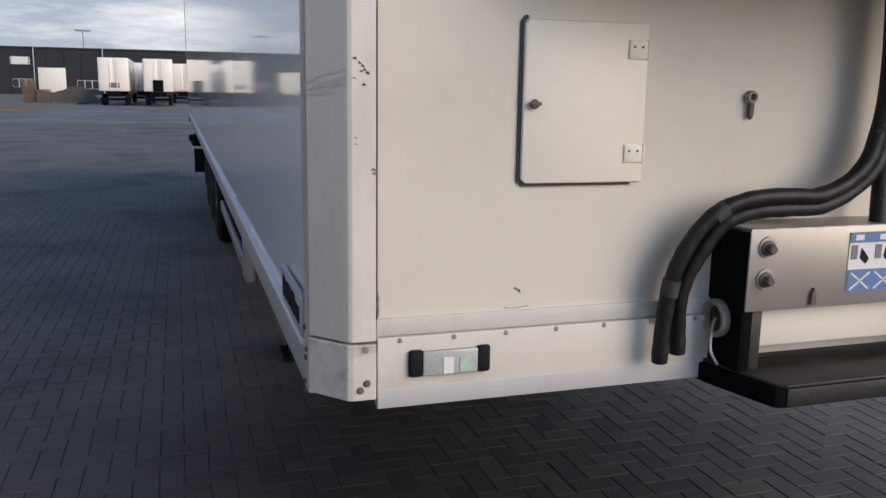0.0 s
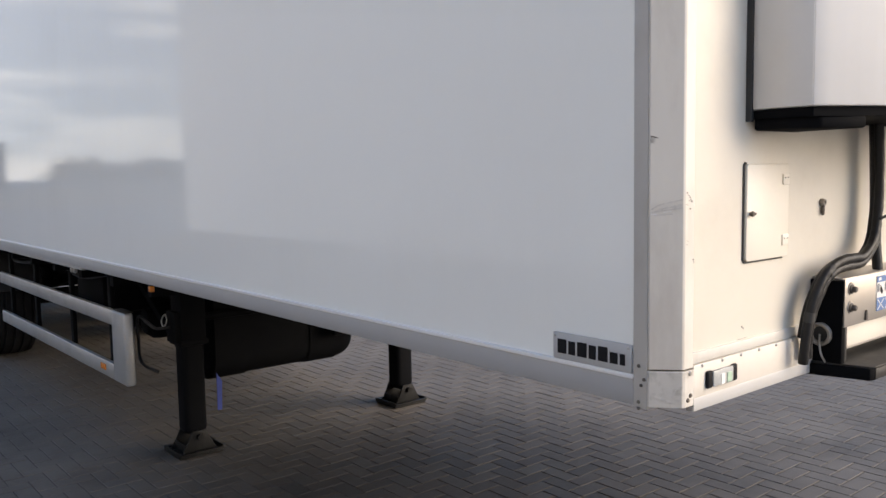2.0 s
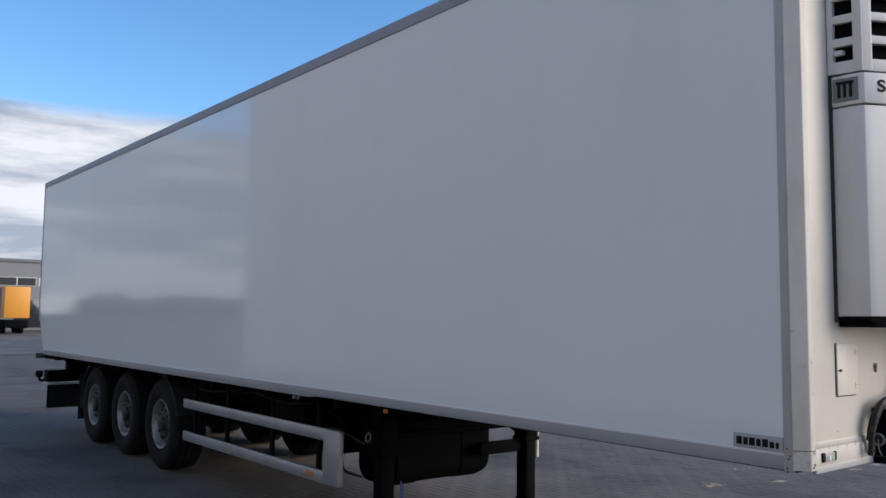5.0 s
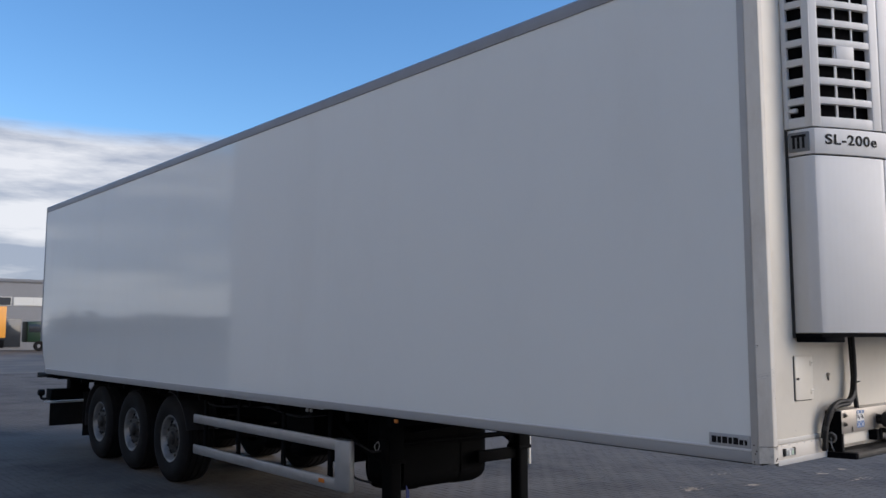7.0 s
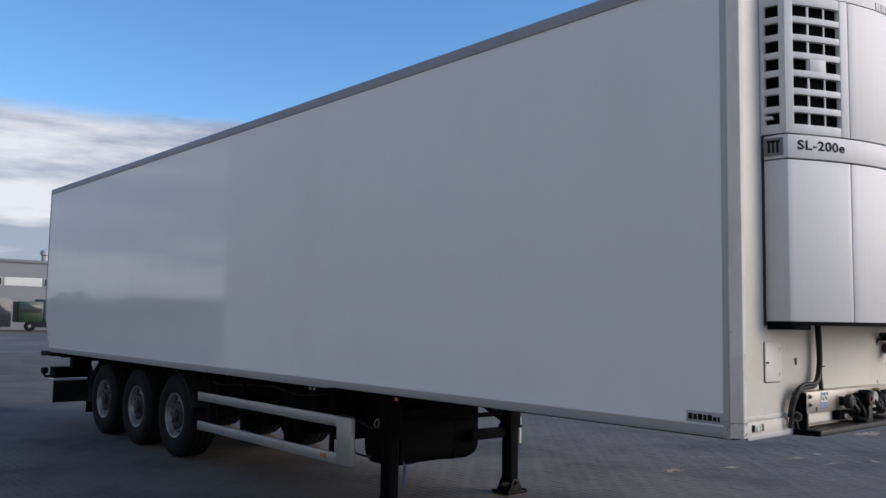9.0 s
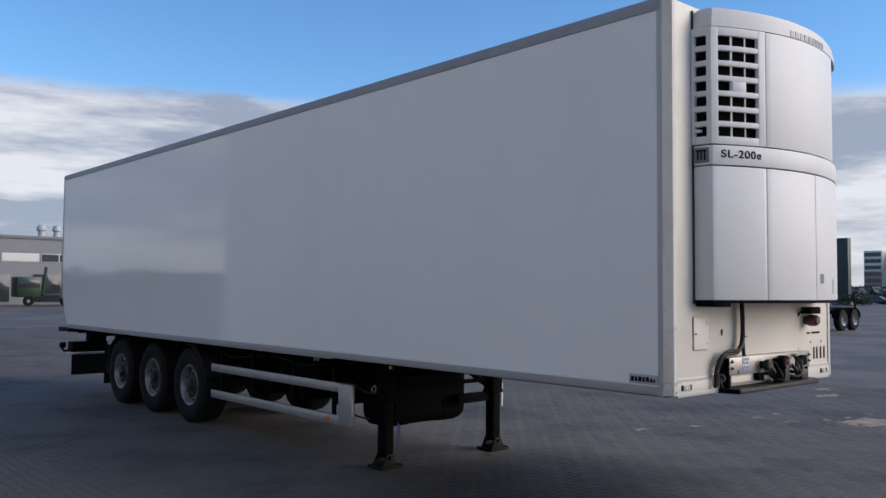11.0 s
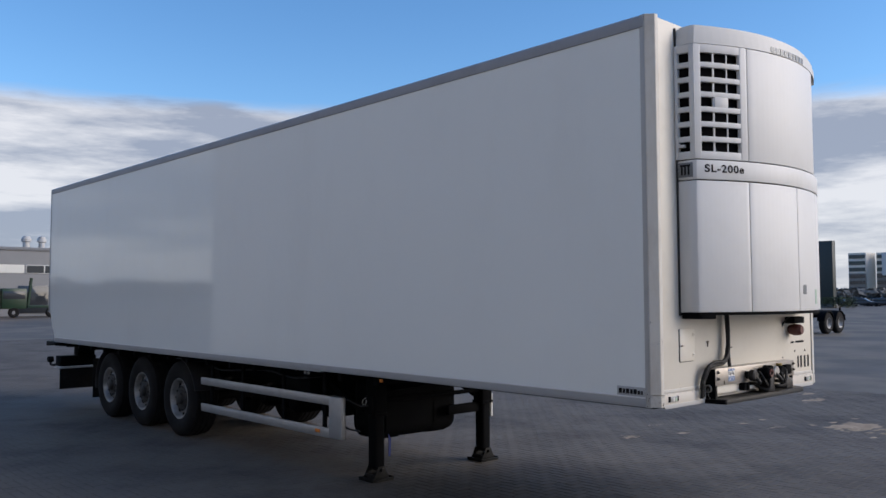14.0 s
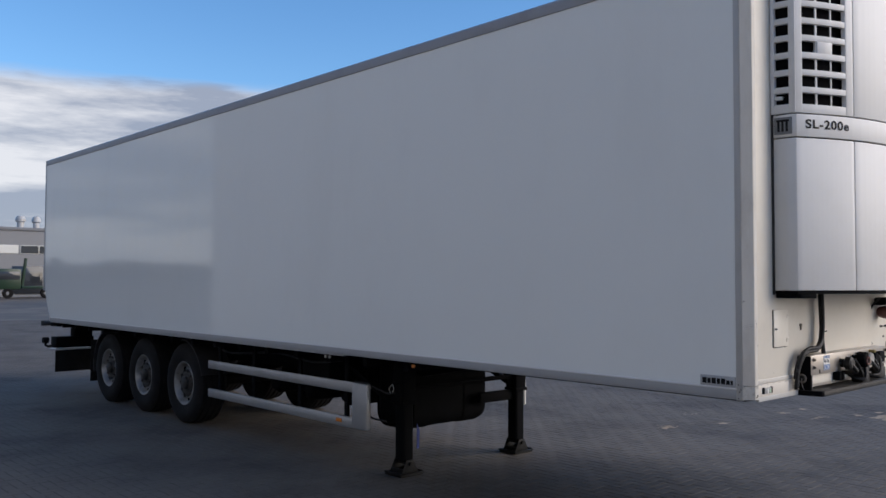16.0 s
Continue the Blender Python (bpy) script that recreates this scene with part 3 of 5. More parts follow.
# front markers
for x0 in (0.132, W - 0.132 - 0.128):
    lamp = part("marker_lamp", box(x0 + 0.004, x0 + 0.124, -0.0145, -0.008, 1.316, 1.350, 0.002), PRINT, trailer, "white front marker lamp in black ends")
    for e in (x0, x0 + 0.106):
        part("lamp_end", box(e, e + 0.022, -0.0185, -0.008, 1.312, 1.354, 0.005, seg=3), PRINT, lamp)
    part("lens", box(x0 + 0.021, x0 + 0.107, -0.020, -0.015, 1.314, 1.352, 0.003), LENS, lamp)
    part("lens_print", box(x0 + 0.078, x0 + 0.098, -0.0212, -0.0195, 1.317, 1.340), GREEN, lamp, "greenish lamp insert", smooth=False)
    part("lens_print", box(x0 + 0.052, x0 + 0.068, -0.0212, -0.0195, 1.316, 1.341), WHITEP, lamp, smooth=False)

# inspection hatch and its catch
DATUM = Vector((0.008, 0, -0.068))
hatch = part("hatch", prism([(0.302, 1.588), (0.497, 1.588), (0.497, 1.826), (0.302, 1.826), (0.295, 1.819), (0.295, 1.595)], "y", -0.010, 0.0, 0.003), CREAM, trailer, "small cream hatch with a black gasket")
part("gasket", prism([(0.2905, 1.592), (0.2985, 1.5835), (0.480, 1.5835), (0.480, 1.589), (0.300, 1.589), (0.2955, 1.594), (0.2955, 1.822), (0.303, 1.829), (0.2985, 1.8315), (0.2905, 1.823)], "y", -0.004, 0.0), SEAM, hatch, smooth=False)
part("turn_knob", lathe([(0, -0.020), (0.006, -0.020), (0.0075, -0.017), (0.005, -0.013), (0.005, -0.009)], (0.310, 0, 1.705), "y", 14), RUST, hatch)
part("knob_wing", box(0.302, 0.319, -0.023, -0.018, 1.7025, 1.7085, 0.0015), RUST, hatch)
for z in (1.632, 1.787):
    h = part("hinge", box(0.463, 0.494, -0.013, -0.009, z - 0.014, z + 0.014, 0.0015), CREAM, hatch)
    part("hinge_pin", rod((0.4965, -0.010, z - 0.015), (0.4965, -0.010, z + 0.015), 0.0026, steps=8), CREAM, hatch)
    for dx in (0.471, 0.485):
        part("hinge_screw", lathe([(0, -0.0145), (0.0016, -0.0145), (0.002, -0.013)], (dx, 0, z + 0.004), "y", 8), RUST, hatch)
catch = part("hatch_catch", lathe([(0.0045, -0.004), (0.006, -0.012), (0.009, -0.012), (0.0105, -0.006), (0.0105, 0.0)], (0.690, 0, 1.720), "y", 14), SOCKET, trailer, "worn grey hatch catch")
part("catch_tongue", prism([(0.686, 1.714), (0.695, 1.714), (0.694, 1.690), (0.690, 1.684), (0.686, 1.690)], "y", -0.010, -0.002, 0.001), RUST, catch)

# name plate on the side rail: lettering as plain bars
DATUM = Vector((0, 0.004, -0.079))
plate = part("name_plate", box(-0.010, -0.004, 0.0895, 0.334, 1.356, 1.424, 0.002), PLATE, trailer, "silver name plate with black marks")
u = 0.318
for wide, high in ((0.029, 0.036), (0.022, 0.034), (0.030, 0.036), (0.022, 0.034), (0.029, 0.036), (0.023, 0.027), (0.015, 0.027)):
    part("mark", box(-0.0112, -0.010, u - wide, u, 1.372, 1.372 + high), PRINT, plate, smooth=False)
    u -= wide + 0.0068
for u in (0.098, 0.327):
    part("plate_screw", lathe([(0, -0.013), (0.003, -0.012), (0.004, -0.010)], (0, u, 1.416), "x", 8), CHROME, plate)

# ---- refrigeration unit on the front wall ----
DATUM = Vector((0, 0, 0))
UX, UH = 1.30, 0.971                               # centre line, half width


def bow(x):
    return -0.440 + (0.301 if x < UX else 0.2562) * (x - UX) ** 2


def unit_outline(inset=0.0, back=0.0, n=28):
    xs = [UX - UH + inset + (2 * UH - 2 * inset) * k / n for k in range(n + 1)]
    pts = [(x, bow(x) + inset) for x in xs]
    return [(UX - 0.987 + inset, back), (UX - 0.984 + inset, -0.11), *pts, (UX + 0.984 - inset, -0.11), (UX + 0.987 - inset, back)]


unit = part("refrigeration_unit", prism(unit_outline(0.075), "z", 1.886, 4.0), SEAM, trailer, "white bow-fronted refrigeration unit with vent slots")
part("unit_base", prism(unit_outline(0.010), "z", 1.866, 1.885), BLACK, unit, "black underside tray")
part("unit_base", prism([(UX - 0.972, -0.01), (UX - 0.968, -0.10), (UX - 0.94, -0.16), (0.46, -0.22), (0.52, -0.01)], "z", 1.838, 1.867, 0.006), BLACK, unit)
part("seal", box(UX - 0.994, UX - 0.984, -0.016, -0.001, 1.86, 4.04), SEAM, unit)
part("seal", box(UX + 0.984, UX + 0.994, -0.03, -0.001, 1.86, 4.04), SEAM, unit)


def shell(name, x0, x1, z0, z1, proud=0.0, thick=0.02, bevel=0.006, mat=PLASTIC, label="", n=12):
    """A panel that follows the bowed front."""
    xs = [x0 + (x1 - x0) * k / n for k in range(n + 1)]
    out = [(x, bow(x) - proud) for x in xs] + [(x, bow(x) + thick) for x in reversed(xs)]
    return part(name, prism(out, "z", z0, z1, bevel), mat, unit, label)


def facet_x(y):
    """The unit's flank between the wall and the bowed front."""
    return UX - 0.984 + 0.009 * (-0.11 - y) / 0.046


XL, XS = UX - UH, 0.755                            # left end of the bow, first seam
part("lower_corner", prism([(UX - 0.987, -0.005), (UX - 0.987, -0.10), (XL - 0.003, bow(XL) - 0.001), (XL + 0.02, bow(XL) + 0.02), (XL + 0.02, -0.005)], "z", 1.888, 2.866, 0.005), PLASTIC, unit)
part("lower_corner", prism([(2 * UX - u, v) for u, v in [(UX - 0.987, -0.005), (UX - 0.987, -0.10), (XL - 0.003, bow(XL) - 0.001), (XL + 0.02, bow(XL) + 0.02), (XL + 0.02, -0.005)]], "z", 1.888, 2.866, 0.005), PLASTIC, unit)
shell("lower_panel", XL + 0.001, XS - 0.003, 1.888, 2.866)
shell("door_panel", XS + 0.003, 1.352, 1.888, 2.866)
shell("door_panel", 1.358, 2 * UX - XS - 0.003, 1.888, 2.866)
shell("lower_panel", 2 * UX - XS + 0.003, 2 * UX - XL - 0.001, 1.888, 2.866)
shell("name_band", XL + 0.001, 2 * UX - XL - 0.001, 2.874, 3.020, n=24, proud=0.003)
part("band_corner", prism([(UX - 0.989, -0.005), (UX - 0.989, -0.10), (XL - 0.004, bow(XL) - 0.004), (XL + 0.02, bow(XL) + 0.02), (XL + 0.02, -0.005)], "z", 2.874, 3.020, 0.005), PLASTIC, unit)
shell("upper_panel", XS + 0.003, 2 * UX - XS - 0.003, 3.028, 3.895, n=20)
# rounded top cap
cap = bmesh.new()
for z0, z1, ins0 in ((3.90, 3.955, 0.0), (3.955, 4.00, 0.012), (4.00, 4.035, 0.035), (4.035, 4.06, 0.075)):
    prism(unit_outline(ins0, 0.0), "z", z0, z1 + 0.001, 0.0, cap)
part("top_cap", cap, PLASTIC, unit, smooth=False)
# vent columns: bars round open slots
ROWS_Z = [3.086 + 0.1126 * k for k in range(7)]
SLOT = 0.073


COLS = [(0.374, 0.474), (0.486, 0.584), (0.592, 0.690)]
# plain black sheet: the shade inside the unit is in its colour
shell("vent_back", XL + 0.03, XS - 0.006, 3.032, 3.89, proud=-0.05, thick=0.065, bevel=0.0, mat=DARK, label="near-black sheet painting the shade behind the slots")
edges = [XL + 0.001, *[e for c in COLS for e in c], XS - 0.003]
for k in range(0, len(edges), 2):
    slim = 0 < k < 6
    shell("vent_upright", edges[k], edges[k + 1], 3.028, 3.895, proud=-0.012 if slim else 0.0, thick=0.018 if slim else 0.03, bevel=0.001 if slim else 0.004, n=3)
zs = [3.028, *[e for z in ROWS_Z for e in (z, z + SLOT)], 3.898]
for k in range(0, len(zs), 2):
    shell("vent_bar", XL + 0.004, XS - 0.006, zs[k], zs[k + 1], proud=-0.002, thick=0.03, bevel=0.003, n=4)
shell("vent_plug", 0.480, 0.588, ROWS_Z[3] - 0.01, ROWS_Z[3] + SLOT + 0.01, proud=-0.003, thick=0.03, bevel=0.003, n=2)
# flank column
fl = lambda a, b, z0, z1, o=0.0: prism([(facet_x(a) - o, a), (facet_x(b) - o, b), (facet_x(b) + 0.03, b), (facet_x(a) + 0.03, a)], "z", z0, z1, 0.003)
FY0, FY1 = -0.005, bow(XL)
# same black sheet for the shaded inside of the flank
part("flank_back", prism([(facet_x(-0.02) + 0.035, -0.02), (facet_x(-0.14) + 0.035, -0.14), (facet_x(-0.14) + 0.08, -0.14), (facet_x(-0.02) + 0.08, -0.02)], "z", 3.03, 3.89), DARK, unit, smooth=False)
part("flank_upright", fl(FY0, -0.030, 3.028, 3.895), PLASTIC, unit)
part("flank_upright", fl(-0.116, FY1, 3.028, 3.895), PLASTIC, unit)
for k in range(0, len(zs), 2):
    part("flank_bar", fl(-0.012, FY1 + 0.01, zs[k], zs[k + 1], -0.002), PLASTIC, unit)
part("slot_stop", fl(-0.032, -0.072, ROWS_Z[0] + 0.032, ROWS_Z[0] + 0.055), PLASTIC, unit)
# badge and model marking
badge = part("badge", prism([(facet_x(-0.028) - 0.008, -0.028), (facet_x(-0.136) - 0.008, -0.136), (facet_x(-0.136) + 0.004, -0.136), (facet_x(-0.028) + 0.004, -0.028)], "z", 2.892, 3.002, 0.003), GREY, unit, "grey square maker's badge")
for y0, y1, z0, z1 in ((-0.044, -0.120, 2.972, 2.986), (-0.050, -0.063, 2.909, 2.972), (-0.075, -0.087, 2.909, 2.972), (-0.100, -0.113, 2.909, 2.972)):
    part("badge_mark", prism([(facet_x(y0) - 0.011, y0), (facet_x(y1) - 0.011, y1), (facet_x(y1) - 0.007, y1), (facet_x(y0) - 0.007, y0)], "z", z0, z1), PRINT, unit, smooth=False)
ang = math.degrees(math.atan(2 * 0.301 * (0.5 - UX)))
tm = Matrix.Translation((0.385, bow(0.385) - 0.005, 2.930)) @ Euler((radians(90), 0, radians(ang))).to_matrix().to_4x4()
words = lettering("SL-200e", 0.080, tm @ Matrix.Diagonal((1.22, 1, 1, 1)), PRINT, unit)
for v in words.data.vertices:                       # bend the words onto the bow
    p = v.co + base_of(unit)
    d = (tm.inverted() @ p).z
    v.co.y = bow(p.x) - 0.0045 - d - base_of(unit).y
for k in range(9):                                   # maker's lettering on the cap, as bars
    x = 1.02 + 0.062 * k
    shell("cap_mark", x, x + 0.042, 3.905, 3.95, proud=0.003, thick=0.002, bevel=0.0, mat=GREY, n=1)
shell("unit_sticker", 1.425, 1.495, 2.02, 2.095, proud=0.002, thick=0.0, bevel=0.0, mat=GREY, label="dark warning sticker", n=2)
shell("unit_sticker", 1.74, 1.80, 1.94, 2.06, proud=0.002, thick=0.0, bevel=0.0, mat=GREEN, label="pale green sticker", n=2)

# ---- coupling panel and hoses on the front ----
DATUM = Vector((0.032, 0.034, -0.076))
panel = part("coupling_panel", box(0.620, 1.925, -0.127, -0.123, 1.398, 1.528, 0.0015), STEEL, trailer, "bare steel coupling panel with bolts and stickers")
part("panel_top", box(0.628, 1.925, -0.1185, 0.0, 1.520, 1.528, 0.002), STEEL, panel)
part("bracket", box(0.618, 0.640, -0.122, -0.028, 1.298, 1.522, 0.003), BLACK, panel, "black end bracket")
part("bracket", box(0.630, 0.662, -0.117, -0.035, 1.298, 1.396, 0.003), GRIME, panel)
part("bracket", box(1.90, 1.924, -0.117, 0.0, 1.298, 1.518, 0.003), BLACK, panel)
part("back_shelf", box(0.665, 1.895, -0.10, -0.011, 1.330, 1.394, 0.004), CREAM, panel, "cream lower ledge")
DATUM = Vector((0.020, 0, -0.076))
part("base_plate", prism([(0.612, 0.0), (0.616, -0.03), (0.650, -0.155), (0.664, -0.160), (1.96, -0.160), (2.02, -0.10), (2.02, 0.0)], "z", 1.262, 1.2935, 0.003), BLACK, trailer, "greasy black steel base plate")
part("base_top", prism([(0.620, -0.002), (0.623, -0.03), (0.655, -0.150), (0.668, -0.1605), (1.958, -0.1605), (2.015, -0.10), (2.015, -0.002)], "z", 1.2937, 1.299, 0.0015), GRIME, trailer, "greasy worn top of the base plate")
part("base_edge", box(0.668, 1.955, -0.1625, -0.1603, 1.265, 1.2935, 0.0008), GRIME, trailer)
DATUM = Vector((0.032, 0.034, -0.076))
for x, z in ((0.650, 1.499), (0.650, 1.449), (1.905, 1.499), (1.905, 1.449)):
    b = part("panel_bolt", lathe([(0, -0.145), (0.006, -0.145), (0.008, -0.142), (0.008, -0.134), (0.0125, -0.133), (0.0125, -0.130)], (x, 0, z), "y", 6 if x > 1 else 14), CHIP, panel, "rusty panel bolt")
    part("washer", lathe([(0.006, -0.1302), (0.0165, -0.1300), (0.0172, -0.127)], (x + 0.001, 0, z + 0.001), "y", 18), STEEL, b)
part("sticker", box(0.808, 0.905, -0.1285, -0.127, 1.420, 1.518), WHITEP, panel, "blue and white instruction sticker", smooth=False)
part("sticker_print", box(0.808, 0.905, -0.1295, -0.1285, 1.501, 1.518), BLUEP, panel, smooth=False)
part("sticker_print", box(0.809, 0.904, -0.1295, -0.1285, 1.4205, 1.457), BLUEP, panel, smooth=False)
for x in (0.812, 0.860):
    part("sticker_mark", bar((x + 0.002, -0.1297, 1.424), (x + 0.040, -0.1297, 1.452), 0.0012, 0.003), WHITEP, panel, smooth=False)
    part("sticker_mark", bar((x + 0.002, -0.1297, 1.452), (x + 0.040, -0.1297, 1.424), 0.0012, 0.003), WHITEP, panel, smooth=False)
    part("sticker_mark", box(x, x + 0.012, -0.1295, -0.1285, 1.474, 1.497), GREY, panel, smooth=False)
    part("sticker_mark", prism([(x + 0.018, 1.476), (x + 0.030, 1.466), (x + 0.036, 1.474), (x + 0.028, 1.484), (x + 0.020, 1.492)], "y", -0.1295, -0.1285), PRINT, panel, smooth=False)
    part("sticker_mark", box(x + 0.006, x + 0.022, -0.1298, -0.1288, 1.505, 1.514), WHITEP, panel, smooth=False)
part("panel_lug", prism([(0.738, 1.404), (0.750, 1.404), (0.748, 1.424), (0.744, 1.432), (0.740, 1.424)], "y", -0.133, -0.127, 0.001), RUST, panel)
# ring plug and its wire on the end bracket
ring = part("dummy_socket", lathe([(0.031, 0.0), (0.032, -0.010), (0.030, -0.015), (0.025, -0.016), (0.022, -0.012), (0.021, -0.004)], (0.620, -0.066, 1.374), "x", 24), SOCKET, panel, "grey round dummy socket")
part("socket_hole", lathe([(0, -0.0035), (0.0215, -0.0035), (0.0215, 0.0)], (0.620, -0.066, 1.374), "x", 18), SEAM, panel)
part("wire", tube([(0.612, -0.066, 1.374), (0.604, -0.069, 1.350), (0.600, -0.076, 1.322), (0.610, -0.083, 1.300)], 0.0028, steps=6, per=5), CHROME, panel)

DATUM = Vector((0, 0, 0))
outer_line = [(0.905, -0.060, 1.870), (0.914, -0.062, 1.740), (0.912, -0.063, 1.650), (0.900, -0.064, 1.594), (0.884, -0.066, 1.553), (0.845, -0.070, 1.520), (0.789, -0.073, 1.500), (0.734, -0.074, 1.501), (0.666, -0.074, 1.498), (0.619, -0.070, 1.484), (0.584, -0.066, 1.458), (0.558, -0.060, 1.417), (0.543, -0.054, 1.372), (0.539, -0.048, 1.325), (0.537, -0.044, 1.274), (0.539, -0.040, 1.235)]
inner_line = [(0.925, -0.040, 1.870), (0.934, -0.048, 1.740), (0.932, -0.052, 1.650), (0.921, -0.056, 1.584), (0.903, -0.060, 1.539), (0.860, -0.062, 1.503), (0.798, -0.066, 1.481), (0.743, -0.066, 1.479), (0.690, -0.066, 1.478), (0.647, -0.062, 1.469), (0.620, -0.058, 1.452), (0.597, -0.052, 1.418), (0.577, -0.046, 1.377), (0.568, -0.040, 1.335), (0.573, -0.034, 1.287), (0.576, -0.032, 1.244)]


def sleeve(t, r=0.0128):
    """A hose's radius, thicker where tape is wound round it."""
    return r * (1.0 + 0.035 * math.sin(53 * t) + 0.03 * math.sin(131 * t))


part("hose", tube(outer_line, sleeve, steps=18), HOSE, trailer, "black sleeved hose with a cut end")
part("hose", tube(inner_line, sleeve, steps=18), HOSE, trailer, "black sleeved hose with a cut end")
part("hose", tube([(x + 0.012, y + 0.019, z - 0.008) for x, y, z in outer_line[:-3]] + [(0.556, -0.024, 1.30)], 0.010, steps=14), HOSE, trailer)
for k in (9, 12):
    p, q = Vector(outer_line[k]), Vector(outer_line[k + 1])
    part("tape_band", rod(p, p.lerp(q, 0.55), 0.0142, steps=18), SEAM, trailer, "black tape wound round a hose")
part("hose", tube([(0.935, -0.035, 1.87), (0.938, -0.040, 1.70), (0.936, -0.045, 1.57), (0.925, -0.060, 1.45)], 0.014, steps=16), HOSE, trailer)
part("cable_tie", tube([(0.884, -0.080, 1.600), (0.900, -0.088, 1.607), (0.925, -0.082, 1.606), (0.936, -0.06, 1.600)], 0.004, steps=8, per=5), SEAM, trailer)
DATUM = Vector((0.032, 0.034, -0.076))
part("thin_cable", tube([(1.915, -0.10, 1.90), (1.925, -0.03, 1.82), (1.92, -0.02, 1.70), (1.925, -0.02, 1.60), (1.918, -0.03, 1.535)], 0.008, steps=8), HOSE, trailer, "thin black cable")
# couplings on the panel
coup = part("coupling_head", lathe([(0, -0.235), (0.030, -0.235), (0.045, -0.225), (0.050, -0.20), (0.050, -0.17), (0.036, -0.16), (0.036, -0.127)], (1.30, 0, 1.462), "y", 22), BLACK, panel, "black air coupling head")
part("coupling_arm", bar((1.30, -0.16, 1.462), (1.20, -0.15, 1.44), 0.03, 0.025, bevel=0.004), BLACK, panel)
part("coupling_seal", lathe([(0.018, -0.238), (0.030, -0.240), (0.032, -0.234)], (1.30, 0, 1.462), "y", 18), RED, panel)
part("coupling_head", lathe([(0, -0.20), (0.040, -0.20), (0.046, -0.19), (0.046, -0.14), (0.040, -0.127)], (1.47, 0, 1.462), "y", 22), CHROME, panel, "grey electric socket with lid")
part("coupling_head", lathe([(0, -0.19), (0.036, -0.19), (0.042, -0.18), (0.042, -0.14), (0.036, -0.127)], (1.60, 0, 1.458), "y", 22), BLACK, panel, "black electric socket")
part("coupling_head", box(1.70, 1.80, -0.17, -0.127, 1.42, 1.50, 0.010), BLACK, panel, "black coupling block")
part("coupling_head", lathe([(0, -0.21), (0.032, -0.21), (0.045, -0.20), (0.046, -0.165), (0.030, -0.15), (0.030, -0.127)], (1.10, 0, 1.452), "y", 20), HUB, panel, "dull metal air coupling")
for x in (1.02, 1.07):
    part("valve", box(x, x + 0.035, -0.15, -0.10, 1.335, 1.392, 0.005), BLACK, panel)
# hoses and fittings crowding the middle of the panel
for k, (x0, x1, drop) in enumerate(((1.22, 1.34, 0.10), (1.36, 1.27, 0.13), (1.44, 1.56, 0.08), (1.55, 1.66, 0.11), (1.66, 1.50, 0.12), (1.08, 1.17, 0.07))):
    part("loop_hose", tube([(x0, -0.125, 1.47), (x0 + 0.01, -0.175, 1.46), ((x0 + x1) / 2, -0.20 - 0.01 * (k % 3), 1.47 - drop), (x1, -0.16, 1.44 - drop * 0.8), (x1 + 0.02, -0.07, 1.375)], 0.011 + 0.002 * (k % 3), steps=8, per=6), HOSE, panel)
part("valve_block", box(1.33, 1.45, -0.19, -0.10, 1.300, 1.43, 0.012), GRIME, panel, "greasy black valve block")
part("valve_block", box(1.36, 1.41, -0.20, -0.13, 1.43, 1.515, 0.010), BLACK, panel)
part("valve_block", box(1.72, 1.84, -0.16, -0.02, 1.300, 1.385, 0.012), GRIME, panel)
part("brass_fitting", rod((1.61, -0.128, 1.505), (1.61, -0.17, 1.505), 0.014, steps=8), BRASS, panel, "dull brass fitting")
DATUM = Vector((0.020, 0, -0.076))
part("red_coupling", lathe([(0, -0.12), (0.034, -0.12), (0.048, -0.10), (0.052, -0.05), (0.040, -0.01), (0.03, 0.0)], (2.06, 0, 1.785), "y", 20), RED, trailer, "weathered red coupling cover")
part("red_bracket", box(1.98, 2.18, -0.09, 0.0, 1.84, 1.90, 0.01), BLACK, trailer)
# writing that stays plain bars
for x0, x1, z0, z1 in ((2.212, 2.236, 1.440, 1.545), (2.268, 2.296, 1.440, 1.545), (2.340, 2.370, 1.440, 1.545), (2.408, 2.438, 1.440, 1.545), (2.09, 2.15, 1.662, 1.678), (2.18, 2.34, 1.662, 1.680)):
    part("front_mark", box(x0, x1, -0.0025, 0.0, z0, z1), PRINT, trailer, "black marking", smooth=False)
for x, z in ((2.16, 1.59), (2.36, 1.59), (2.42, 1.39)):
    part("front_screw", lathe([(0, -0.006), (0.008, -0.005), (0.009, 0.0)], (x, 0, z), "y", 8), RUST, trailer)

# ---- running gear ----
DATUM = Vector((0, 0, 0))
for x in (0.82, 1.62):
    beam = [(3.2, 1.10), (4.6, 0.84), (12.9, 0.84), (12.9, 1.185), (3.2, 1.185)]
    part("chassis_beam", prism(beam, "x", x, x + 0.13, 0.01), BLACK, trailer, "black chassis beam")
for k in range(17):
    y = 3.4 + 0.62 * k
    part("cross_member", box(0.10, W - 0.10, y, y + 0.06, 1.10, 1.187), BLACK, trailer, smooth=False)
part("kingpin_plate", box(0.62, 1.95, 0.35, 1.95, 1.182, 1.195, 0.004), BLACK, trailer)
# tank slung across between the legs
tank = part("tank", box(0.69, 1.89, 4.06, 4.66, 0.395, 1.12, 0.15, seg=5), BLACK, trailer, "black transverse storage tank")
for x in (0.84, 1.56):
    part("tank_strap", box(x, x + 0.06, 4.052, 4.668, 0.387, 1.13, 0.155, seg=5), BLACK, tank)


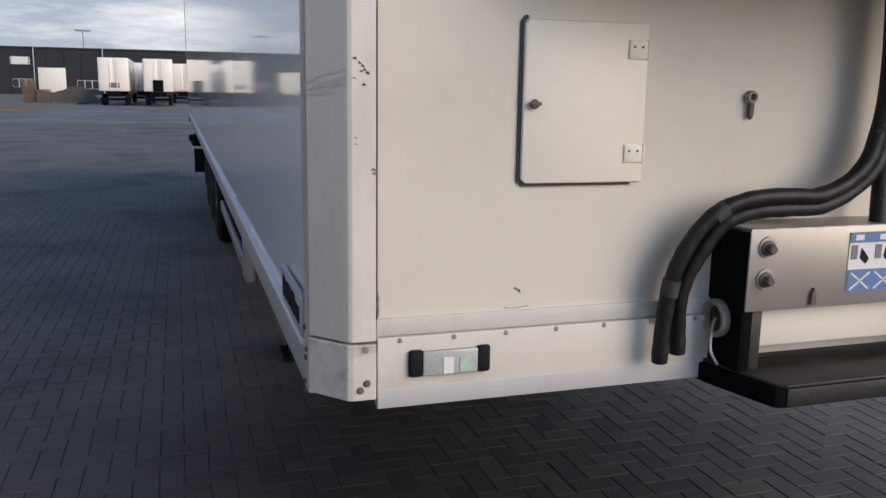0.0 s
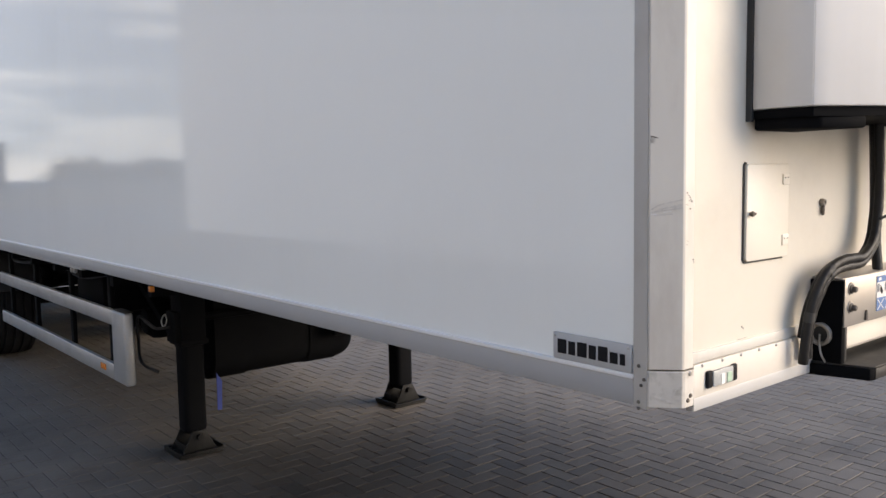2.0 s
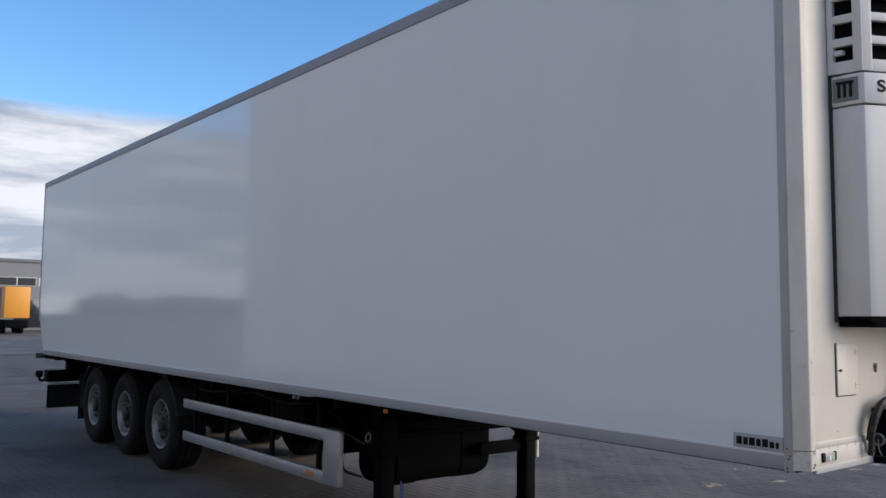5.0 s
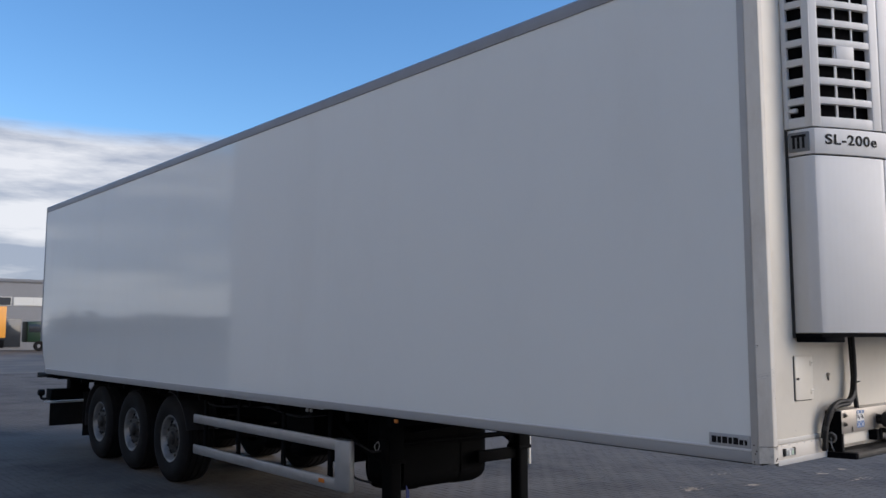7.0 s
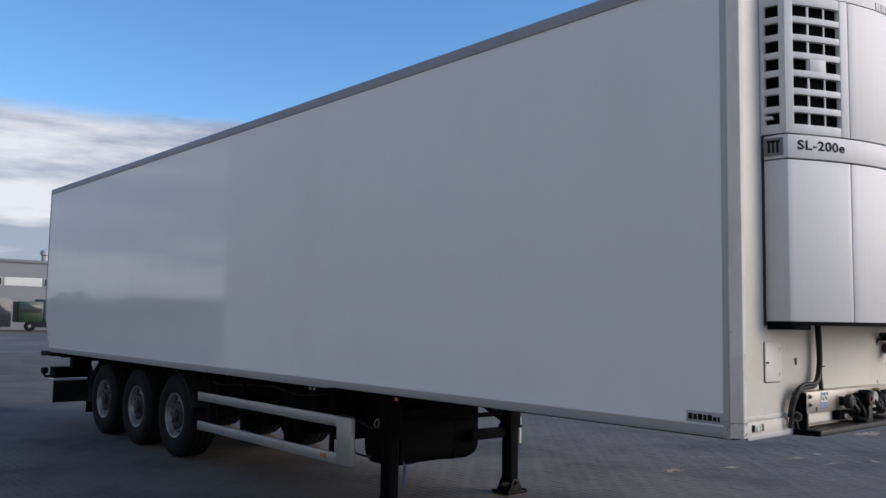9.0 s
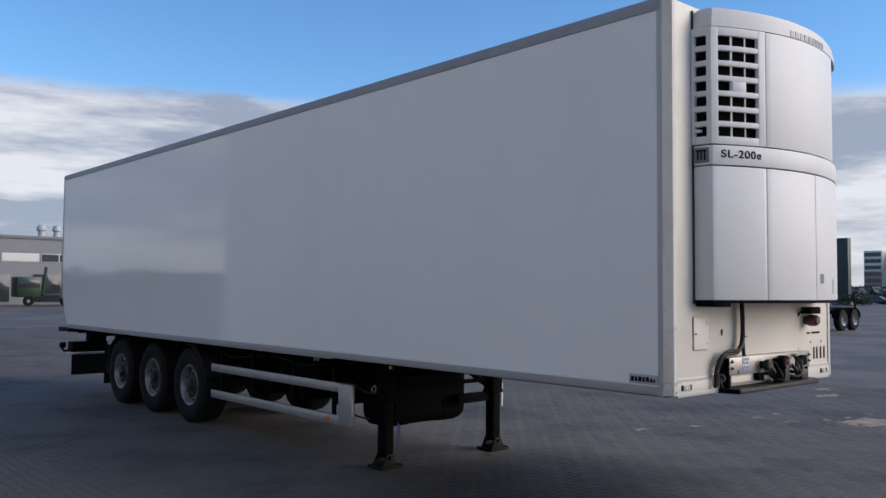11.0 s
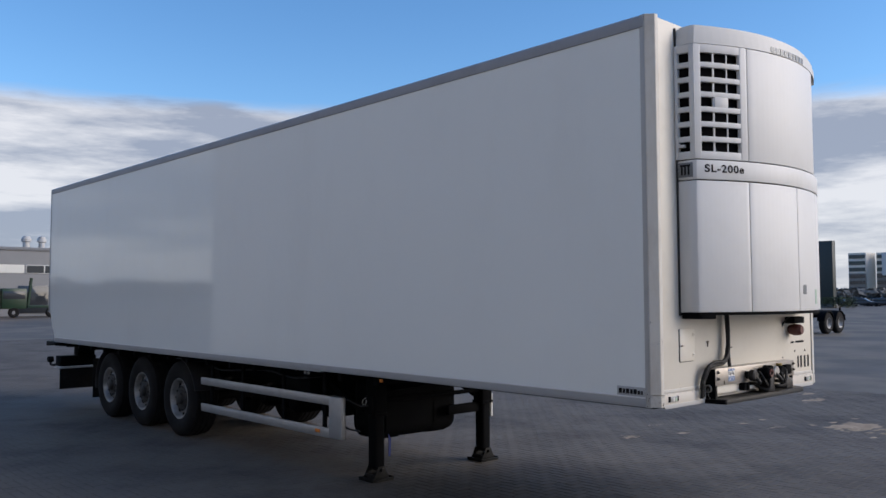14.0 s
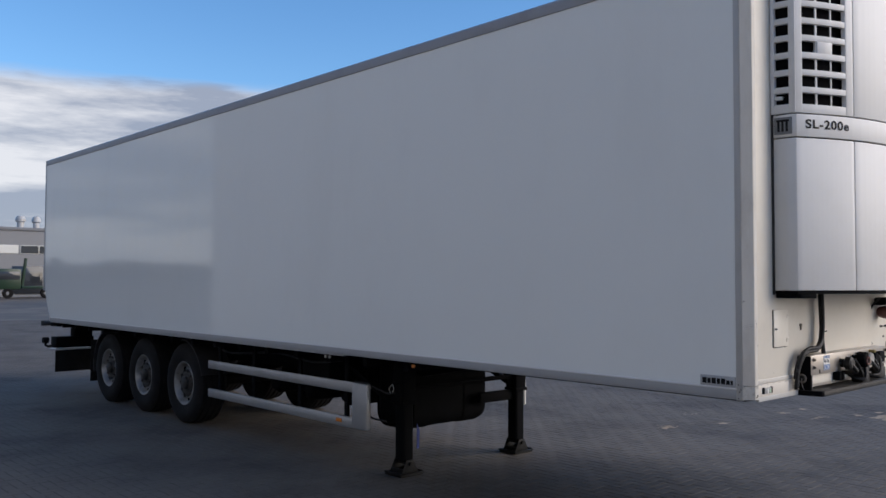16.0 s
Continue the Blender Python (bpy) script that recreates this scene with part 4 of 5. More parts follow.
def landing_leg(x, y):
    """Telescopic leg on a rocking foot of bent steel plate, open at the sides."""
    leg = part("landing_leg", box(x - 0.085, x + 0.085, y - 0.085, y + 0.085, 0.70, 1.18, 0.02), BLACK, trailer, "black telescopic landing leg")
    part("collar", box(x - 0.092, x + 0.092, y - 0.092, y + 0.092, 0.70, 0.735, 0.006), BLACK, leg)
    part("inner_leg", box(x - 0.072, x + 0.072, y - 0.072, y + 0.072, 0.13, 0.72, 0.034, seg=4), BLACK, leg)
    tray = bmesh.new()
    box(x - 0.145, x + 0.145, y - 0.125, y + 0.125, 0.0, 0.016, 0.005, tray)
    for e in (-1, 1):
        bar((x - 0.145, y + e * 0.122, 0.026), (x + 0.145, y + e * 0.122, 0.026), 0.030, 0.012, tray, 0.003)
        bar((x + e * 0.142, y - 0.122, 0.026), (x + e * 0.142, y + 0.122, 0.026), 0.012, 0.030, tray, 0.003)
    foot = part("foot", tray, WORN, leg, "worn steel foot plate with an upturned rim")
    for e in (-1, 1):
        cheek = prism([(x - 0.118, 0.014), (x + 0.118, 0.014), (x + 0.07, 0.10), (x + 0.045, 0.155), (x - 0.045, 0.155), (x - 0.07, 0.10)], "y", y + e * 0.088 - 0.006, y + e * 0.088 + 0.006, 0.003)
        part("foot_cheek", cheek, WORN, foot)
        part("foot_web", prism([(y - 0.085, 0.014), (y + 0.085, 0.014), (y + 0.085, 0.075), (y - 0.085, 0.075)], "x", x + e * 0.088 - 0.005, x + e * 0.088 + 0.005, 0.002), WORN, foot)
    part("foot_pin", rod((x, y - 0.118, 0.118), (x, y + 0.118, 0.118), 0.019, steps=12), WORN, foot)
    return leg


LX0, LX1, LY = 0.53, 2.19, 3.955
leg0, leg1 = landing_leg(LX0, LY), landing_leg(LX1, LY)
part("leg_shaft", rod((LX0, LY, 0.86), (LX1, LY, 0.86), 0.026), BLACK, trailer)
part("leg_brace", bar((LX0, LY + 0.05, 0.62), (0.60, LY + 1.0, 1.0), 0.05, 0.05), BLACK, trailer)
part("leg_arm", box(1.60, LX1, LY - 0.02, LY + 0.04, 0.60, 0.715, 0.012), BLACK, trailer)
part("leg_gusset", prism([(LX1, 1.18), (LX1 - 0.32, 1.18), (LX1 - 0.25, 0.98), (LX1 - 0.085, 0.70), (LX1, 0.70)], "y", LY - 0.012, LY + 0.012, 0.003), BLACK, trailer)
part("leg_brace", bar((LX1, LY + 0.05, 0.75), (LX1, LY + 0.8, 1.08), 0.05, 0.05), BLACK, trailer)
part("gearbox", box(LX0 - 0.12, LX0 - 0.07, LY - 0.07, LY + 0.07, 0.72, 0.92, 0.012), BLACK, leg0)
part("crank", tube([(LX0 - 0.10, LY, 0.82), (LX0 - 0.20, LY + 0.02, 0.82), (LX0 - 0.21, LY + 0.12, 0.84), (LX0 - 0.21, LY + 0.30, 0.86), (LX0 - 0.20, LY + 0.34, 0.70), (LX0 - 0.20, LY + 0.30, 0.56), (LX0 - 0.19, LY + 0.05, 0.54)], 0.010, steps=8, per=5), MUD, leg0)
part("crank_clip", tube([(LX0 - 0.14, LY + 0.03, 0.90), (LX0 - 0.15, LY + 0.06, 0.86), (LX0 - 0.15, LY + 0.03, 0.82), (LX0 - 0.14, LY + 0.0, 0.86), (LX0 - 0.14, LY + 0.02, 0.905)], 0.004, steps=7, per=5), CHROME, leg0, "bright spring clip")
part("white_tube", rod((LX1 + 0.175, LY + 0.03, 0.515), (LX1 + 0.175, LY + 0.03, 0.80), 0.022), WHITEP, leg1, "white plastic tube")
part("leg_hook", tube([(LX1 + 0.05, LY, 0.96), (LX1 + 0.12, LY, 0.96), (LX1 + 0.14, LY, 0.90), (LX1 + 0.10, LY, 0.86)], 0.014, steps=8, per=5), BLACK, leg1)
part("blue_strap", prism([(0.705, 0.23), (0.735, 0.23), (0.742, 0.42), (0.705, 0.48)], "y", 3.96, 3.966, 0.0), BLUE, trailer, "blue strap hanging under the tank", smooth=False)


# side guards
def side_guard(sx, s, y0=4.16):
    x0, x1 = sx + s * 0.203, sx + s * 0.238
    lo, hi = min(x0, x1), max(x0, x1)
    g = part("side_guard", box(lo, hi, y0 + 0.05, 7.53, 0.798, 0.902, 0.010), GUARD, trailer, "silver aluminium side guard rails")
    part("lower_rail", box(lo, hi, y0 + 0.18, 7.52, 0.434, 0.542, 0.010), GUARD, g)
    part("end_post", box(min(x0 - s * 0.012, x1 + s * 0.02), max(x0 - s * 0.012, x1 + s * 0.02), y0 - 0.015, y0 + 0.235, 0.436, 0.905, 0.022, seg=3), GUARD, g)
    part("post_cap", box(min(x0, x1 + s * 0.02), max(x0, x1 + s * 0.02), y0, y0 + 0.22, 0.9035, 0.913, 0.003), SEAM, g)
    for y in (y0 + 0.36, 5.4, 6.4, 7.25):
        part("guard_bracket", box(min(x1, x1 + s * 0.03), max(x1, x1 + s * 0.03), y, y + 0.06, 0.45, 1.18, 0.004), BLACK, g)
    for y in (y0 + 0.41,):
        part("reflector", box(min(x0 - s * 0.006, x0), max(x0 - s * 0.006, x0), y, y + 0.10, 0.476, 0.516, 0.002), AMBER, g, "amber side reflector")
    return g


side_guard(0.0, 1)
side_guard(W, -1, 4.95)
for y, z in ((5.2, 0.66), (5.95, 0.64), (6.7, 0.66)):
    t = part("air_tank", lathe([(0, -0.62), (0.09, -0.60), (0.135, -0.54), (0.14, -0.50), (0.14, 0.50), (0.135, 0.54), (0.09, 0.60), (0, 0.62)], (W / 2, y, z), "x", 20), BLACK, trailer, "black air reservoir")
    for x in (1.0, 1.6):
        part("tank_hanger", box(x, x + 0.04, y - 0.15, y + 0.15, z + 0.1, 0.90), BLACK, t, smooth=False)
part("battery_box", box(0.34, 0.70, 5.0, 5.6, 0.78, 1.16, 0.02), BLACK, trailer)
part("air_line", tube([(0.3, 4.7, 1.10), (0.25, 5.2, 1.05), (0.3, 6.0, 1.09), (0.25, 7.0, 1.03), (0.3, 7.5, 1.10)], 0.014, steps=6, per=5), HOSE, trailer)
for y in (4.55, 4.62):
    part("rail_tag", box(0.03, 0.05, y, y + 0.025, 1.145, 1.175, 0.003), CHROME, trailer)
part("rail_lamp", box(0.035, 0.06, 3.242, 3.272, 1.150, 1.180, 0.004), AMBER, trailer, "small amber side marker")

# axles and wheels
WR, WY = 0.545, (8.205, 9.53, 10.865)


def wheel_at(y, x, s):
    """A wide single wheel; its outer face at x, outward is -s."""
    o = lambda prof: [(r, -s * 0 + s * w) for r, w in prof]
    c = (x, y, WR)
    rim = part("wheel", lathe(o([(0.238, 0.100), (0.250, 0.070), (0.262, 0.034), (0.274, 0.012), (0.290, 0.006), (0.301, 0.018), (0.29, 0.06), (0.27, 0.14), (0.26, 0.30)]), c, "x", 44), RIM, trailer, "silver steel wheel rim with a wide tyre")
    part("wheel_disc", lathe(o([(0.10, 0.048), (0.135, 0.044), (0.176, 0.048), (0.184, 0.055)]), c, "x", 40), DISC, rim, "dirty grey wheel disc")
    part("disc_ring", lathe(o([(0.183, 0.054), (0.206, 0.082), (0.239, 0.101)]), c, "x", 44), RIM, rim)
    part("tyre", lathe(o([(0.282, 0.03), (0.296, 0.008), (0.34, -0.010), (0.42, -0.016), (0.48, -0.008), (0.512, 0.012), (0.535, 0.028), (0.538, 0.06), (0.526, 0.064), (0.526, 0.078), (0.542, 0.082), (0.545, 0.14), (0.531, 0.144), (0.531, 0.158), (0.546, 0.162), (0.546, 0.22), (0.531, 0.224), (0.531, 0.238), (0.545, 0.242), (0.542, 0.30), (0.526, 0.304), (0.526, 0.318), (0.538, 0.322), (0.535, 0.352), (0.51, 0.37), (0.42, 0.39), (0.30, 0.37)]), c, "x", 56), RUBBER, rim, "black tyre")
    part("hub", lathe(o([(0, -0.002), (0.060, -0.002), (0.082, 0.008), (0.092, 0.038), (0.124, 0.040), (0.133, 0.046), (0.136, 0.08)]), c, "x", 28), HUB, rim, "dull greasy hub")
    for k in range(10):
        a = 2 * math.pi * k / 10
        q = (x + s * 0.056, y + 0.158 * math.cos(a), WR + 0.167 * math.sin(a))
        part("wheel_nut", lathe(o([(0, -0.026), (0.010, -0.026), (0.017, -0.012), (0.019, 0.045)]), q, "x", 8), HUB, rim)
    # hand holes as black discs, their shade painted rather than cut open
    for k in range(10):
        a = 2 * math.pi * (k + 0.5) / 10
        q = (x + s * 0.084, y + 0.219 * math.cos(a), WR + 0.222 * math.sin(a))
        part("hand_hole", lathe(o([(0, -0.004), (0.024, -0.004), (0.029, 0.004), (0.029, 0.02)]), q, "x", 12), DARK, rim)
    return rim


for y in WY:
    wheel_at(y, 0.19, 1)
    wheel_at(y, W - 0.19, -1)
    part("axle", rod((0.4, y, WR), (W - 0.4, y, WR), 0.075, steps=16), BLACK, trailer, "black axle beam")
    for x in (0.90, 1.60):
        part("air_spring", lathe([(0.11, 0.0), (0.135, 0.05), (0.12, 0.10), (0.135, 0.15), (0.11, 0.20)], (x + 0.04, y + 0.35, 0.66), "z", 18), RUBBER, trailer)
        part("trailing_arm", bar((x + 0.04, y - 0.5, 0.80), (x + 0.04, y + 0.40, 0.62), 0.08, 0.09), BLACK, trailer)
        part("hanger", box(x - 0.02, x + 0.10, y - 0.60, y - 0.42, 0.70, 0.92, 0.01), BLACK, trailer)


def mudguard(y, a0, a1, x0, x1, r=0.59):
    n = 14
    ring = [(y + r * math.cos(radians(a0 + (a1 - a0) * k / n)), WR + r * math.sin(radians(a0 + (a1 - a0) * k / n))) for k in range(n + 1)]
    ring += [(y + (r - 0.012) * math.cos(radians(a1 + (a0 - a1) * k / n)), WR + (r - 0.012) * math.sin(radians(a1 + (a0 - a1) * k / n))) for k in range(n + 1)]
    return part("mudguard", prism(ring, "x", x0, x1), MUD, trailer, "dusty black plastic mudguard")


for x0, x1 in ((0.17, 0.60), (W - 0.60, W - 0.17)):
    mudguard(WY[0], 85, 165, x0, x1)
    mudguard(WY[2], -10, 70, x0, x1)
    part("mud_flap", box(x0, x1, WY[2] + 0.70, WY[2] + 0.715, 0.27, 0.95, 0.004), RUBBER, trailer, "black mud flap")

# tail: bumper, lamps, roller brackets
tail = part("rear_bumper", box(0.14, W - 0.14, 13.0, 13.12, 0.42, 0.60, 0.012), BLACK, trailer, "black rear bumper beam")
for x0 in (0.10, W - 0.655):
    part("lamp_box", box(x0 - 0.045, x0 + 0.60, 12.90, 13.20, 0.735, 0.925, 0.012), BLACK, trailer, "black rear lamp box")
    part("lamp_flange", box(x0 - 0.055, x0 + 0.61, 12.89, 13.24, 0.697, 0.713, 0.004), GUARD, trailer)
    part("tail_flap", box(x0 - 0.045, x0 + 0.60, 12.93, 12.96, 0.315, 0.690, 0.006), RUBBER, trailer)
    part("lamp_hanger", box(x0 + 0.27, x0 + 0.58, 12.92, 13.15, 0.92, 1.19, 0.01), BLACK, trailer)
    part("tail_lamp", box(x0 + 0.02, x0 + 0.38, 13.20, 13.23, 0.74, 0.875, 0.008), RED, trailer, "red tail lamp")
for x in (0.01, W - 0.07):
    part("roller_arm", tube([(x + 0.09, 13.1, 0.80), (x + 0.05, 13.28, 0.745), (x + 0.03, 13.42, 0.76), (x + 0.03, 13.44, 0.84)], 0.022, steps=8, per=5), BLACK, trailer, "black curved bumper arm")
    part("roller", lathe([(0, -0.05), (0.05, -0.05), (0.055, -0.04), (0.055, 0.04), (0.05, 0.05), (0, 0.05)], (x + 0.03, 13.44, 0.845), "x", 16), RUBBER, trailer)
for x in (0.0, W - 0.14):
    part("dock_buffer", prism([(12.95, 1.165), (13.58, 1.10), (13.58, 1.19), (12.95, 1.179)], "x", x, x + 0.14, 0.008), RUBBER, trailer, "black dock buffer")
part("rear_sill", box(0.14, W - 0.14, 13.10, 13.44, 1.10, 1.179, 0.006), BLACK, trailer)

# ---- buildings and far things ----
def hall(name, x0, x1, y0, y1, h, mat, label, group=""):
    b = thing(name, ((x0 + x1) / 2, (y0 + y1) / 2, 0), label, "building", group)
    part("wall", box(x0, x1, y0, y1, -0.1, h), mat, b, smooth=False)
    part("roof_edge", box(x0 - 0.15, x1 + 0.15, y0 - 0.15, y1 + 0.15, h - 0.3, h + 0.05, 0.02), mat, b)
    return b


def window(parent, x0, x1, y, z0, z1, panes=2, mat=None):
    w = part("window", box(x0, x1, y - 0.06, y, z0, z1, 0.01), BLIND, parent)
    pw = (x1 - x0) / panes
    for k in range(panes):
        part("pane", box(x0 + pw * k + 0.06, x0 + pw * (k + 1) - 0.06, y - 0.08, y - 0.06, z0 + 0.06, z1 - 0.06), mat or GLASS, w, smooth=False)
    return w


# dark hall far behind the row of parked trailers
dark = hall("warehouse", -36, 16, 172, 215, 8.7, CLAD, "long dark-clad warehouse behind parked white trailers")
for k in range(17):
    part("cladding_rib", box(-35 + 3.0 * k, -34.9 + 3.0 * k, 171.9, 172, 0, 7.7), CLAD, dark, smooth=False)
window(dark, -29.1, -25.8, 172, 5.5, 6.9, 3, BLIND)
window(dark, -28.9, -25.6, 172, 1.4, 2.9, 3)
window(dark, -17.9, -14.0, 172, 1.2, 2.8, 3)
part("dock_door", box(-24.5, -19.8, 171.8, 172, 0.3, 5.0, 0.05), WHITE, dark, "white dock door")
part("dock_door", box(2.5, 6.8, 171.8, 172, 0.3, 5.0, 0.05), WHITE, dark)
for x in (-25.1, -13.2):
    part("downpipe", rod((x, 171.7, 0), (x, 171.7, 8.6), 0.09), CLADL, dark)
mast = thing("light_mast", (-16.8, 176, 0), "thin floodlight mast behind the warehouse", "lamp post")
part("pole", rod((-16.8, 176, 0), (-16.8, 176, 12.2), 0.14, r2=0.08), CLADG, mast)
part("crossarm", box(-18.2, -15.4, 175.8, 176.2, 12.0, 12.3, 0.03), CLADG, mast)
verge_bm = prism([(-70, 52), (-10.0, 60), (-8.5, 96), (-8.5, 171), (-70, 171)], "z", -0.02, 0.12)
tagged(part("verge", verge_bm, GRASS, None, "strip of rough brownish grass at the yard edge", smooth=False, kind="structure"), category="grass")


def parked_trailer(x, y, label, length=13.0, group="parked white trailers"):
    t = thing("parked_trailer", (x, y + length / 2, 0), label, "trailer", group)
    part("box_body", box(x - 1.28, x + 1.28, y, y + length, 1.3, 4.25, 0.03), WHITE, t)
    part("door_leaf", box(x - 1.2, x - 0.01, y - 0.04, y, 1.4, 4.15, 0.01), WHITE, t)
    part("door_leaf", box(x + 0.01, x + 1.2, y - 0.04, y, 1.4, 4.15, 0.01), WHITE, t)
    part("lock_bar", rod((x - 0.3, y - 0.07, 1.3), (x - 0.3, y - 0.07, 3.9), 0.025, steps=6), WHITE, t)
    part("lock_bar", rod((x + 0.3, y - 0.07, 1.3), (x + 0.3, y - 0.07, 3.9), 0.025, steps=6), WHITE, t)
    part("bumper", box(x - 1.2, x + 1.2, y, y + 0.15, 0.45, 0.7), BLACK, t)
    part("chassis", box(x - 0.6, x + 0.6, y + 0.2, y + length - 1, 0.8, 1.18), BLACK, t)
    for k in range(3):
        for s in (-1, 1):
            part("wheel", lathe([(0.2, -0.15), (0.45, -0.17), (0.52, -0.12), (0.52, 0.12), (0.45, 0.17), (0.2, 0.15)], (x + s * 1.0, y + 1.6 + 1.31 * k, 0.52), "x", 16), RUBBER, t)
    return t


t1 = parked_trailer(-5.55, 81.0, "white box trailer seen from its doors, parked in a row")
part("door_panel", box(-5.95, -5.05, 80.93, 80.96, 1.6, 2.05, 0.01), GREY, t1)
t2 = parked_trailer(-1.75, 81.5, "white box trailer with a black tail frame")
part("tail_frame", box(-2.2, -1.3, 81.36, 81.45, 1.3, 2.35, 0.02), BLACK, t2)
parked_trailer(-3.65, 96.0, "white box trailer set back in the row")
parked_trailer(0.6, 96.0, "white box trailer set back in the row")
# low bank of rough earth and dead grass by the verge
bank_bm = bmesh.new()
bmesh.ops.create_grid(bank_bm, x_segments=40, y_segments=16, size=1.0)
rb = random.Random(8)
for v in bank_bm.verts:
    u, w = v.co.x, v.co.y
    v.co = (-11.2 + 3.6 * u, 95.0 + 2.6 * w, max(0.0, (1 - u ** 4) * (1 - w * w)) * (1.35 + 0.35 * math.sin(5 * u) + rb.uniform(-0.12, 0.12)))
tagged(part("earth_bank", bank_bm, GRASS, None, "low bank of brown earth and dead grass", smooth=True, kind="structure"), category="bank")
# pallets beside the verge
for x, y, n in ((-12.6, 90.0, 9), (-14.0, 90.6, 15)):
    st = thing("pallet_stack", (x, y, 0), "stack of brown wooden pallets by the grass", "pallets", "pallet stacks")
    for k in range(n):
        part("pallet", box(x - 0.6, x + 0.6, y - 0.4, y + 0.4, 0.15 * k, 0.15 * k + 0.11, 0.01), BROWN, st)

# grey hall beyond the trailer's tail
grey = hall("office_hall", 14.5, 75.0, 98.0, 125.0, 7.7, CLADG, "grey-clad hall with a strip of windows")
part("wing", box(4.0, 14.45, 97.0, 120.0, -0.1, 7.95), CLAD, grey, "dark cladding wing", smooth=False)
for k in range(14):
    x = 15.2 + 4.1 * k
    window(grey, x, x + 3.9, 98.0, 4.8, 5.75, 2, BLIND if k in (1, 4, 9) else GLASS)
window(grey, 5.0, 9.0, 97.0, 4.8, 5.75, 2, BLIND)
window(grey, 9.2, 13.5, 97.0, 4.8, 5.75, 2, GLASS)
for k in range(5):
    x = 17.0 + 5.6 * k
    part("dock_opening", box(x, x + 3.2, 97.9, 98.02, 0.3, 3.4, 0.02), GLASS, grey, "dark dock opening")
for x, s in ((24.2, 0.55), (25.9, 0.5), (36.0, 0.6)):
    part("roof_vent", lathe([(0, 1.6), (s * 0.7, 1.5), (s, 1.2), (s, 0.9), (s * 0.7, 0.8), (s * 0.7, 0)], (x, 101, 7.7), "z", 14), CLADL, grey, "pale roof vent")


def lorry(x, y, mat, label, group, cab=None):
    t = thing("lorry", (x, y, 0), label, "truck", group)
    part("cab", box(x - 1.2, x + 1.2, y - 1.1, y + 1.0, 0.9, 3.0, 0.12), cab or mat, t)
    part("windscreen", box(x - 1.05, x + 1.05, y - 1.13, y - 1.05, 1.9, 2.7, 0.03), GLASS, t)
    part("bed", box(x + 1.3, x + 7.0, y - 1.1, y + 1.1, 1.0, 1.25, 0.03), mat, t)
    part("crane", rod((x + 1.6, y, 1.2), (x + 1.9, y, 4.1), 0.16), mat, t)
    for dx in (0, 3.6, 4.9):
        part("wheel", lathe([(0.2, -0.15), (0.45, -0.17), (0.52, -0.12), (0.52, 0.12), (0.45, 0.17), (0.2, 0.15)], (x + dx, y - 0.95, 0.52), "y", 16), RUBBER, t)
    return t


lorry(19.8, 90.0, GREENT, "dark green flatbed lorry with a loading crane", "parked lorries")
lorry(28.6, 90.5, GREENT, "dark green flatbed lorry parked by the hall", "parked lorries")
lorry(37.5, 91.0, CARGREY, "dark grey lorry parked by the hall", "parked lorries")
orange = thing("orange_trailer", (13.55, 84.0, 0), "orange curtain-sided trailer on a black chassis", "trailer")
part("body", box(12.5, 14.6, 80.0, 91.0, 1.4, 4.2, 0.04), ORANGE, orange)
part("side_board", box(12.2, 12.49, 80.0, 91.0, 1.4, 4.1, 0.02), BROWN, orange, "brown side boards")
part("chassis", box(12.6, 14.5, 80.0, 90.5, 0.5, 1.2, 0.03), BLACK, orange)
for k in range(3):
    for x in (12.8, 14.3):
        part("wheel", lathe([(0.2, -0.15), (0.45, -0.17), (0.52, -0.12), (0.52, 0.12), (0.45, 0.17), (0.2, 0.15)], (x, 81.8 + 1.31 * k, 0.52), "x", 16), RUBBER, orange)

# the tall plain building beside the yard, mirrored in the trailer's side
side_hall = hall("side_building", -30.0, -9.9, -60.0, 26.4, 12.0, CLADB, "tall pale grey hall along the yard")
for k in range(30):
    part("cladding_joint", box(-9.905, -9.893, -58 + 2.9 * k, -57.96 + 2.9 * k, 0, 11.6), CLADG, side_hall, smooth=False)

# ---- far side of the yard, past the trailer's nose ----
rig = thing("chassis_trailer", (38.1, 15.0, 0), "bare black tandem-axle trailer chassis", "trailer")
part("frame", box(37.6, 38.6, 12.9, 19.5, 0.98, 1.2, 0.02), BLACK, rig)
for y in (13.60, 15.0):
    for x in (37.2, 39.0):
        w = part("wheel", lathe([(0.10, -0.02), (0.2, -0.06), (0.26, -0.15), (0.29, -0.17), (0.5, -0.17), (0.56, -0.12), (0.56, 0.12), (0.48, 0.17), (0.2, 0.15)], (x, y, 0.56), "x", 24), RUBBER, rig)
        part("rim", lathe([(0, -0.04), (0.12, -0.06), (0.18, -0.05), (0.27, -0.16), (0.29, -0.175)], (x, y, 0.56), "x", 20), RIM, w)
        mg = [(y + 0.64 * math.cos(radians(a)), 0.56 + 0.64 * math.sin(radians(a))) for a in range(10, 171, 20)] + [(y + 0.61 * math.cos(radians(a)), 0.56 + 0.61 * math.sin(radians(a))) for a in range(170, 9, -20)]
        part("mudguard", prism(mg, "x", x - 0.2, x + 0.2), BLACK, rig)
part("tail_beam", box(37.1, 39.1, 12.75, 12.9, 0.78, 0.98, 0.02), BLACK, rig)
part("tail_hook", tube([(37.3, 12.8, 0.85), (37.3, 12.5, 0.83), (37.3, 12.42, 0.95)], 0.05, steps=8, per=4), BLACK, rig)
